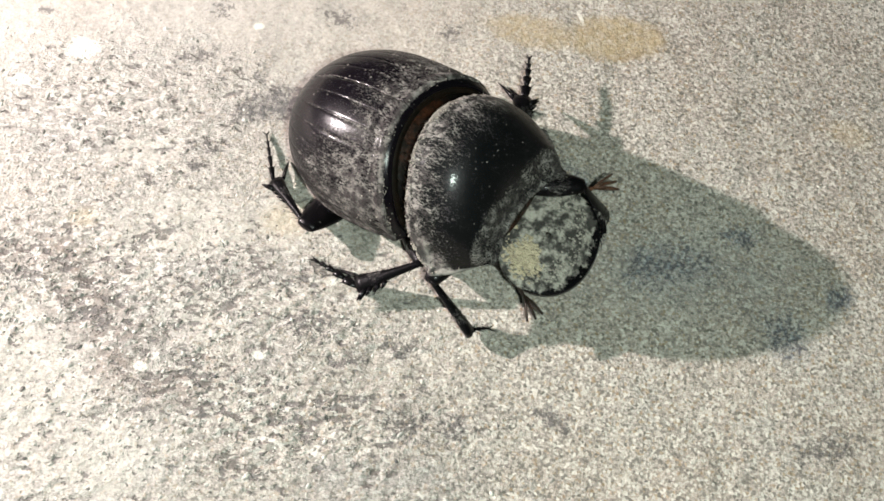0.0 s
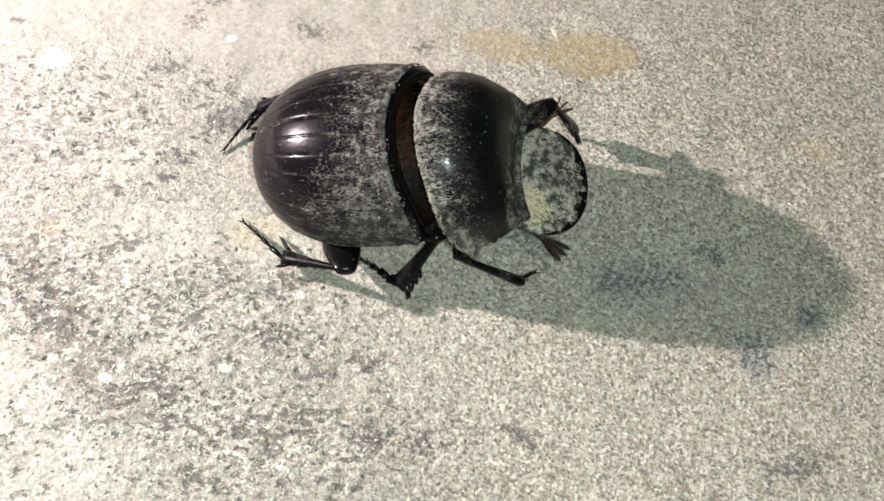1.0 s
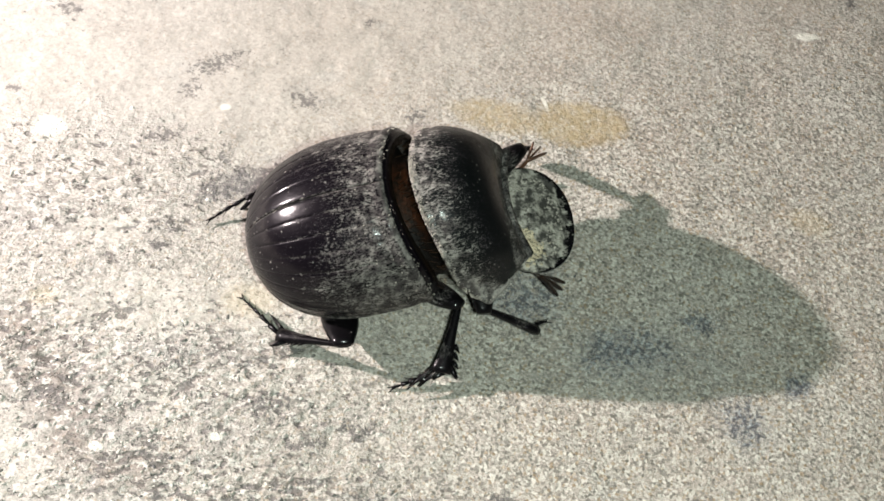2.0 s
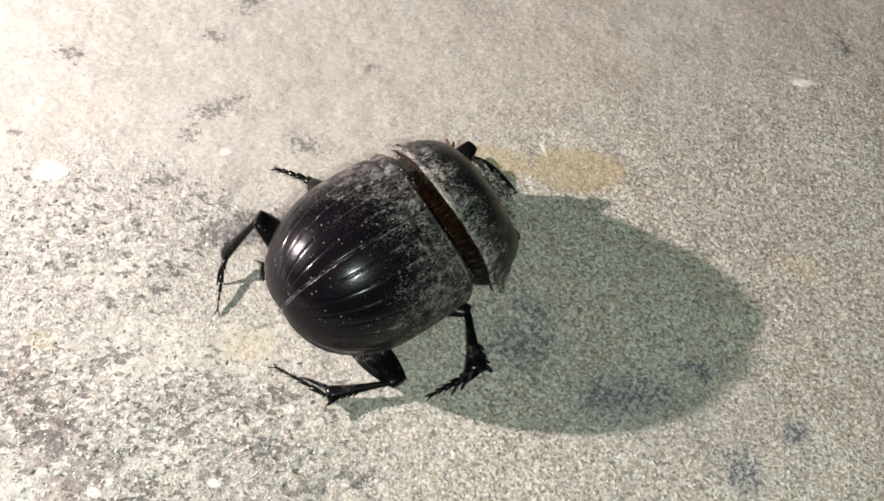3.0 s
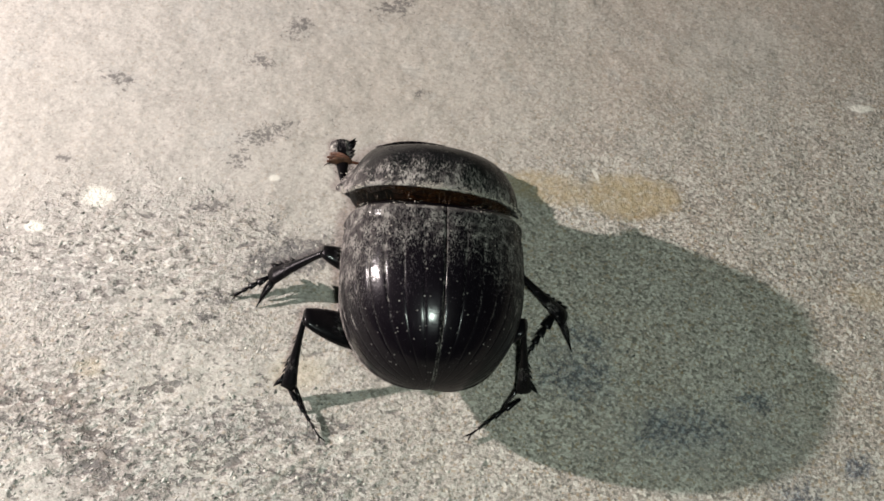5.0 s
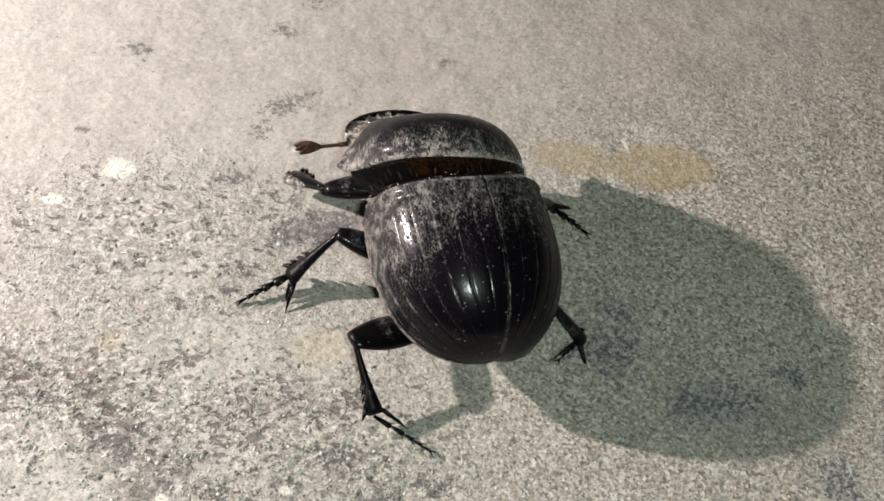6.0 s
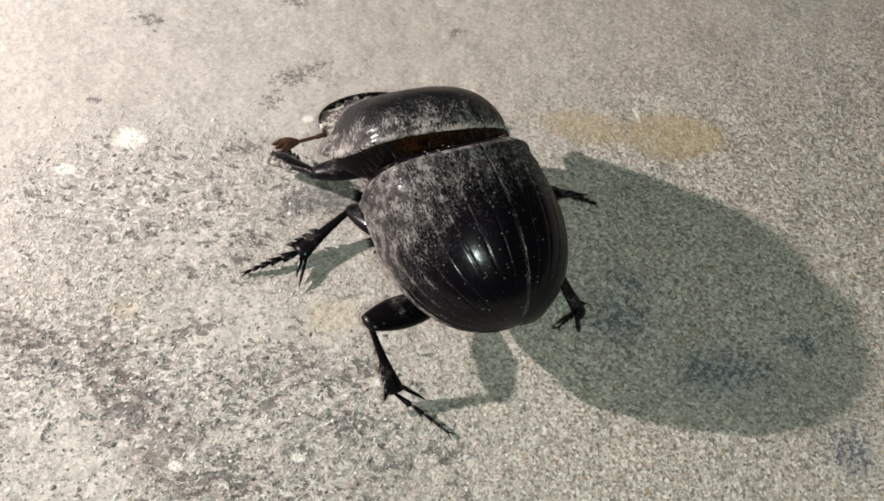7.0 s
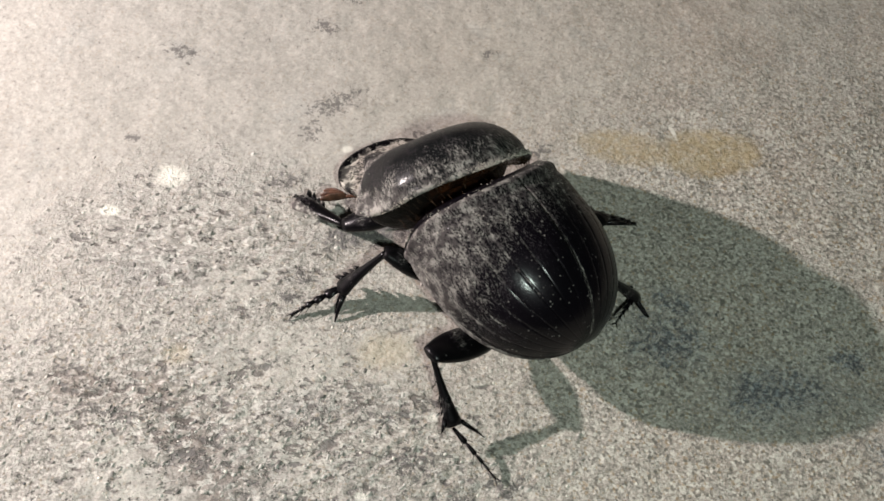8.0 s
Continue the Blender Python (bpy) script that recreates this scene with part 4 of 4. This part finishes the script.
# knee, ankle and tip of each leg, millimetres
LEG_ROWS = {
    "LF": (
        (0, (16.5, -3.8, 7.4), (19.9, -3.7, 1.2), (19.7, -5.9, 0.3)),
        (0.5, (16.1, 2.9, 5.5), (16.3, -2.7, 1.2), (18.5, -2.7, 0.3)),
        (1, (15.6, 7.9, 8.5), (18.9, 9.2, 2.4), (19.5, 10.1, 0.3)),
        (1.5, (14.7, 9.5, 7.2), (18.5, 12.1, 1.9), (20.2, 11.3, 0.3)),
        (2.8, (8.0, 16.5, 7.4), (5.6, 14.3, 1.2), (6.5, 16.3, 0.3)),
        (3, (6.9, 17.8, 7.3), (4.0, 16.0, 1.2), (4.5, 18.2, 0.3)),
        (3.5, (-3.8, 14.8, 11.4), (0.1, 20.5, 9.7), (1.2, 22.0, 8.3)),
        (4, (-5.5, 19.0, 5.7), (-0.7, 20.8, 10.5), (-0.4, 21.7, 8.3)),
        (4.2, (-7.2, 19.5, 4.6), (-3.8, 20.8, 10.5), (-3.6, 21.7, 8.3)),
        (5.3, (-13.1, 11.3, 5.8), (-15.8, 16.5, 1.8), (-17.5, 17.2, 0.3)),
        (5.5, (-14.5, 9.5, 6.3), (-17.2, 14.1, 1.8), (-18.2, 15.7, 0.3)),
        (6, (-16.4, 8.2, 5.6), (-20.9, 12.1, 1.9), (-21.9, 13.6, 0.3)),
        (6.5, (-18.1, 6.3, 5.4), (-22.7, 10.4, 1.8), (-23.7, 11.9, 0.3)),
        (7, (-18.5, 6.4, 5.0), (-23.7, 10.1, 1.9), (-24.5, 11.7, 0.3)),
        (7.5, (-19.2, 5.6, 3.8), (-24.3, 10.1, 1.8), (-25.3, 11.6, 0.3)),
        (8, (-20.1, 4.6, 3.9), (-25.6, 8.5, 1.9), (-26.5, 10.0, 0.3)),
    ),
    "LM": (
        (0, (9.5, 1.2, 6.0), (9.8, 8.6, 4.5), (9.9, 14.5, 4.3)),
        (0.5, (3.6, 7.3, 5.5), (8.5, 11.9, 2.1), (6.8, 17.2, 0.3)),
        (1, (7.3, 7.1, 5.5), (1.2, 7.9, 1.2), (0.5, 13.7, 0.3)),
        (1.5, (6.7, 7.9, 5.5), (0.5, 8.3, 1.2), (-0.5, 14.1, 0.3)),
        (2.8, (-9.7, 6.7, 5.5), (-10.2, 13.1, 1.6), (-15.6, 15.2, 0.3)),
        (3, (-10.4, 7.4, 5.5), (-9.9, 13.7, 1.4), (-15.3, 15.8, 0.3)),
        (3.5, (-11.0, 6.7, 5.5), (-9.9, 13.2, 1.8), (-15.2, 15.4, 0.3)),
        (4, (-11.6, 6.6, 5.5), (-11.2, 13.3, 2.3), (-16.3, 15.5, 0.3)),
        (4.2, (-11.8, 7.6, 5.5), (-12.2, 13.8, 1.2), (-18.1, 14.1, 0.3)),
        (5.3, (-13.0, 3.2, 6.9), (-18.1, 0.5, 2.0), (-22.6, -3.0, 0.3)),
        (5.5, (-13.3, 3.3, 6.2), (-18.3, 0.3, 1.6), (-23.3, -2.8, 0.3)),
        (6, (-13.9, 1.9, 6.7), (-18.8, -0.9, 1.7), (-23.5, -4.2, 0.3)),
        (6.5, (-14.2, 4.2, 2.8), (-19.3, -1.2, 1.4), (-24.0, -4.6, 0.3)),
        (7, (-14.2, 3.9, 2.7), (-19.0, -1.6, 1.2), (-24.1, -4.5, 0.3)),
        (7.5, (-14.4, 4.2, 4.3), (-19.3, -0.7, 1.5), (-24.0, -4.2, 0.3)),
        (8, (-15.0, -0.4, 7.4), (-19.7, -1.9, 1.7), (-24.5, -5.1, 0.3)),
    ),
    "LH": (
        (0, (-2.3, 10.4, 6.5), (-7.3, 7.5, 1.2), (-12.5, 11.9, 0.3)),
        (0.5, (-3.2, 9.6, 6.5), (-7.6, 5.7, 1.2), (-13.6, 9.0, 0.3)),
        (1, (-10.8, 7.3, 6.5), (-16.5, 7.5, 1.1), (-19.6, 1.4, 0.3)),
        (1.5, (-11.8, 3.6, 7.2), (-16.2, 5.8, 1.1), (-20.2, 0.3, 0.3)),
        (2.8, (-12.9, 3.4, 10.2), (-16.2, 4.6, 3.2), (-21.7, 1.7, 0.3)),
        (3, (-14.7, 2.4, 8.9), (-18.5, 1.9, 2.1), (-18.1, -4.6, 0.3)),
        (3.5, (-15.3, 0.0, 6.8), (-17.7, -5.3, 1.5), (-17.2, -12.0, 0.3)),
        (4, (-15.4, 0.2, 6.8), (-18.1, -5.1, 1.7), (-17.6, -11.8, 0.3)),
        (4.2, (-15.8, 0.2, 6.2), (-18.0, -6.2, 2.2), (-17.7, -12.8, 0.3)),
        (5.3, (-12.6, -5.4, 7.0), (-13.6, -10.5, 1.1), (-7.5, -13.6, 0.3)),
        (5.5, (-11.0, -8.2, 3.3), (-7.8, -15.1, 1.2), (-1.2, -16.7, 0.3)),
        (6, (-10.2, -10.2, 6.3), (-7.2, -15.8, 1.6), (-0.9, -18.2, 0.3)),
        (6.5, (-9.8, -11.3, 6.9), (-6.9, -16.5, 1.7), (-0.6, -18.9, 0.3)),
        (7, (-9.5, -12.1, 6.8), (-6.1, -16.6, 1.4), (0.0, -19.6, 0.3)),
        (7.5, (-9.6, -11.6, 6.3), (-6.2, -16.6, 1.3), (-0.1, -19.7, 0.3)),
        (8, (-9.1, -11.5, 7.3), (-6.2, -16.9, 2.3), (-1.2, -21.2, 0.3)),
    ),
    "RF": (
        (0, (2.0, -16.4, 5.8), (6.5, -19.1, 1.1), (8.6, -18.2, 0.3)),
        (0.5, (8.7, -15.2, 4.4), (14.4, -12.7, 1.2), (16.6, -12.0, 0.3)),
        (1, (8.1, -10.6, 4.4), (14.3, -10.2, 1.0), (16.0, -8.6, 0.4)),
        (1.5, (9.3, -10.6, 5.1), (15.0, -10.0, 1.0), (16.9, -8.6, 0.3)),
        (2.8, (10.6, -1.7, 4.9), (16.4, -0.2, 1.1), (17.5, 1.8, 0.3)),
        (3, (5.4, 0.2, 5.1), (5.2, 6.2, 1.3), (3.1, 5.6, 0.3)),
        (3.5, (12.4, 12.5, 5.8), (9.6, 7.9, 1.2), (11.7, 8.3, 0.3)),
        (4, (11.3, 13.8, 6.5), (11.1, 9.2, 1.2), (12.7, 10.8, 0.3)),
        (4.2, (9.3, 15.1, 5.8), (11.6, 10.3, 1.2), (13.0, 12.0, 0.3)),
        (5.3, (3.2, 6.7, 5.0), (-1.1, 10.9, 1.3), (-1.6, 8.8, 0.3)),
        (5.5, (3.2, 8.0, 5.0), (-1.4, 11.9, 1.3), (-1.8, 9.8, 0.3)),
        (6, (2.2, 6.8, 4.9), (-3.1, 9.9, 1.3), (-3.3, 7.7, 0.3)),
        (6.5, (0.7, 6.6, 4.8), (-4.9, 9.1, 1.3), (-4.9, 6.9, 0.3)),
        (7, (0.0, 6.6, 4.8), (-5.8, 8.7, 1.3), (-5.6, 6.5, 0.3)),
        (7.5, (-0.7, 7.3, 4.9), (-6.5, 8.9, 1.3), (-6.2, 6.8, 0.3)),
        (8, (-1.6, 7.4, 4.9), (-7.6, 8.4, 1.3), (-7.0, 6.3, 0.3)),
    ),
    "RM": (
        (0, (0.9, -13.7, 4.4), (-5.5, -15.7, 1.1), (-10.6, -12.7, 0.3)),
        (0.5, (1.5, -14.3, 4.1), (-5.3, -15.3, 1.1), (-10.2, -11.8, 0.3)),
        (0.8, (1.8, -12.2, 5.5), (-4.7, -16.2, 1.0), (-11.3, -10.8, 0.3)),
        (1, (5.2, -10.1, 7.2), (2.1, -12.8, 1.0), (-2.8, -9.7, 0.3)),
        (1.5, (6.3, -9.6, 5.9), (5.5, -15.4, 1.1), (-0.2, -17.0, 0.3)),
        (2.8, (9.6, -0.8, 1.5), (10.7, -8.2, 1.6), (5.9, -11.4, 0.3)),
        (3, (9.0, -0.6, 1.4), (10.9, -7.9, 1.2), (6.1, -11.2, 0.3)),
        (3.5, (9.0, -2.5, 5.4), (10.9, -8.4, 1.2), (5.8, -11.4, 0.3)),
        (4, (8.6, -1.8, 5.3), (10.4, -7.8, 1.2), (5.4, -10.9, 0.3)),
        (4.2, (8.4, -0.3, 6.7), (12.4, 2.1, 0.9), (8.6, -2.4, 0.3)),
        (5.3, (8.3, 5.4, 5.0), (13.3, 1.4, 1.2), (11.1, -4.1, 0.3)),
        (5.5, (8.6, 6.7, 1.7), (13.3, 0.8, 1.9), (12.1, -4.8, 0.3)),
        (6, (5.5, 8.3, 5.5), (7.2, 14.2, 1.1), (12.3, 11.3, 0.3)),
        (6.5, (5.0, 6.5, 5.5), (7.1, 12.3, 1.2), (12.6, 10.5, 0.3)),
        (7, (4.4, 3.2, 5.5), (7.2, 9.8, 3.4), (12.0, 11.1, 0.3)),
        (7.5, (3.9, 4.2, 5.5), (6.9, 10.7, 3.4), (11.7, 12.0, 0.3)),
        (8, (2.9, 3.7, 5.5), (7.3, 9.5, 3.8), (11.7, 11.3, 0.3)),
    ),
    "RH": (
        (0, (-11.7, -10.3, 3.1), (-16.3, -4.2, 1.1), (-18.2, 2.4, 0.4)),
        (0.5, (-5.6, -13.1, 4.6), (-11.8, -9.3, 1.6), (-15.6, -3.7, 0.4)),
        (1, (-3.8, -13.6, 4.2), (-10.7, -11.5, 1.1), (-16.0, -7.0, 0.3)),
        (1.5, (-4.4, -13.5, 3.6), (-11.6, -11.4, 1.1), (-16.3, -6.4, 0.3)),
        (2.8, (1.5, -11.9, 3.4), (-5.9, -13.0, 1.2), (-12.0, -10.0, 0.3)),
        (3, (2.5, -10.6, 1.4), (-4.8, -13.4, 1.2), (-10.9, -10.3, 0.3)),
        (3.3, (3.5, -10.7, 4.0), (-3.5, -12.6, 1.2), (-8.8, -10.7, 0.3)),
        (3.5, (6.0, -8.0, 7.3), (5.2, -12.6, 1.1), (-1.5, -13.6, 0.3)),
        (4, (6.0, -7.3, 7.2), (5.0, -12.0, 1.1), (-1.5, -14.0, 0.3)),
        (4.2, (6.2, -7.8, 7.6), (5.3, -12.0, 1.1), (-1.3, -13.6, 0.3)),
        (5.3, (9.0, -2.5, 7.9), (10.5, -6.1, 1.1), (6.3, -11.5, 0.3)),
        (5.5, (7.9, -2.9, 7.9), (11.1, -2.5, 0.8), (8.1, -7.7, 4.2)),
        (6, (8.6, -2.8, 7.4), (12.8, -2.8, 0.9), (10.2, -8.1, 4.5)),
        (6.5, (8.1, -2.8, 7.4), (12.3, -3.9, 0.9), (10.6, -9.0, 5.3)),
        (7, (8.1, -2.7, 7.4), (11.5, -3.4, 0.9), (9.3, -8.0, 4.6)),
        (7.5, (8.0, -1.4, 7.5), (12.2, -2.0, 0.9), (8.8, -7.2, 3.7)),
        (8, (7.9, -0.3, 7.3), (11.9, 1.6, 0.9), (9.4, -4.0, 4.1)),
    ),
}


def body_pose(row):
    x, y, z, heading, nose, lean = row
    turn = Matrix.Rotation(radians(heading), 4, "Z") @ Matrix.Rotation(radians(-nose), 4, "Y") @ Matrix.Rotation(radians(lean), 4, "X")
    return Matrix.Translation((x * MM, y * MM, z * MM)) @ turn @ Matrix.Translation((0, 0, -MIDDLE * MM))


def shield_pose(turn, lift, stretch=0.0):
    return Matrix.Translation(((JOINT[0] + stretch) * MM, 0, JOINT[2] * MM)) @ Matrix.Rotation(radians(turn), 4, "Z") @ Matrix.Rotation(radians(-lift), 4, "Y")


def face_pose(shield, turn, dip, reach):
    return shield @ Matrix.Translation(((5.9 + reach) * MM, 0.05 * turn * MM, -3.1 * MM)) @ Matrix.Rotation(radians(turn), 4, "Z") @ Matrix.Rotation(radians(dip), 4, "Y")


def limb_pose(a, b):
    """A limb from a towards b, in millimetres: its length along x, its flat side up."""
    a, b = Vector(a), Vector(b)
    x = (b - a).normalized()
    z = (Vector((0, 0, 1)) - x * x.z).normalized()
    y = z.cross(x)
    m = Matrix((x, y, z)).transposed().to_4x4()
    m.translation = a * MM
    return m


def motions():
    def body_at(t):
        for a, b in zip(BODY_ROWS, BODY_ROWS[1:]):
            if a[0] <= t <= b[0]:
                f = (t - a[0]) / (b[0] - a[0])
                f = f * f * (3 - 2 * f)
                return body_pose([u + (v - u) * f for u, v in zip(a[1], b[1])])

    walk(beetle, [(row[0], body_pose(row[1])) for row in BODY_ROWS])
    walk(SHIELD, [(row[0], shield_pose(*row[2])) for row in BODY_ROWS])
    walk(FACE, [(row[0], face_pose(shield_pose(*row[2]), *row[3])) for row in BODY_ROWS])
    for side, feeler in FEELERS.items():
        rows = []
        for t, _, shield, face in BODY_ROWS:
            seat = pose((2.2 if t < 5 else 3.1) * MM, side * (5.6 if t < 5 else 5.0 if t < 5.8 else 6.2) * MM, -0.4 * MM, 0, 0, side * (48 if t < 2 else 70 if t < 5 else 88))
            if side < 0 or 2 < t < 5 or t > 7.8:  # folded under the head
                seat = pose(0.6 * MM, side * 4.5 * MM, -0.9 * MM, 0, 0, side * 36)
            rows.append((t, face_pose(shield_pose(*shield), *face) @ seat))
        walk(feeler, rows)
    for key, (thigh, shin, foot, lf, lt) in LEGS.items():
        side = 1 if key[0] == "L" else -1
        hip = Vector(HIPS[key[1]])
        hip.y *= side
        rows = [[], [], []]
        for t, knee, ankle, tip in LEG_ROWS[key]:
            base = body_at(t)
            at_hip = (base @ (hip * MM)) / MM
            upper = limb_pose(Vector(knee) + (at_hip - Vector(knee)).normalized() * lf, knee)
            lower = limb_pose(knee, ankle) @ Matrix.Rotation(radians(-50 if key == "RF" else 0), 4, "X")
            end = limb_pose(ankle, tip)
            rows[0].append((t, base.inverted() @ upper))
            rows[1].append((t, base.inverted() @ lower))
            rows[2].append((t, base.inverted() @ end))
        for ob, keys in zip((thigh, shin, foot), rows):
            walk(ob, keys)


motions()
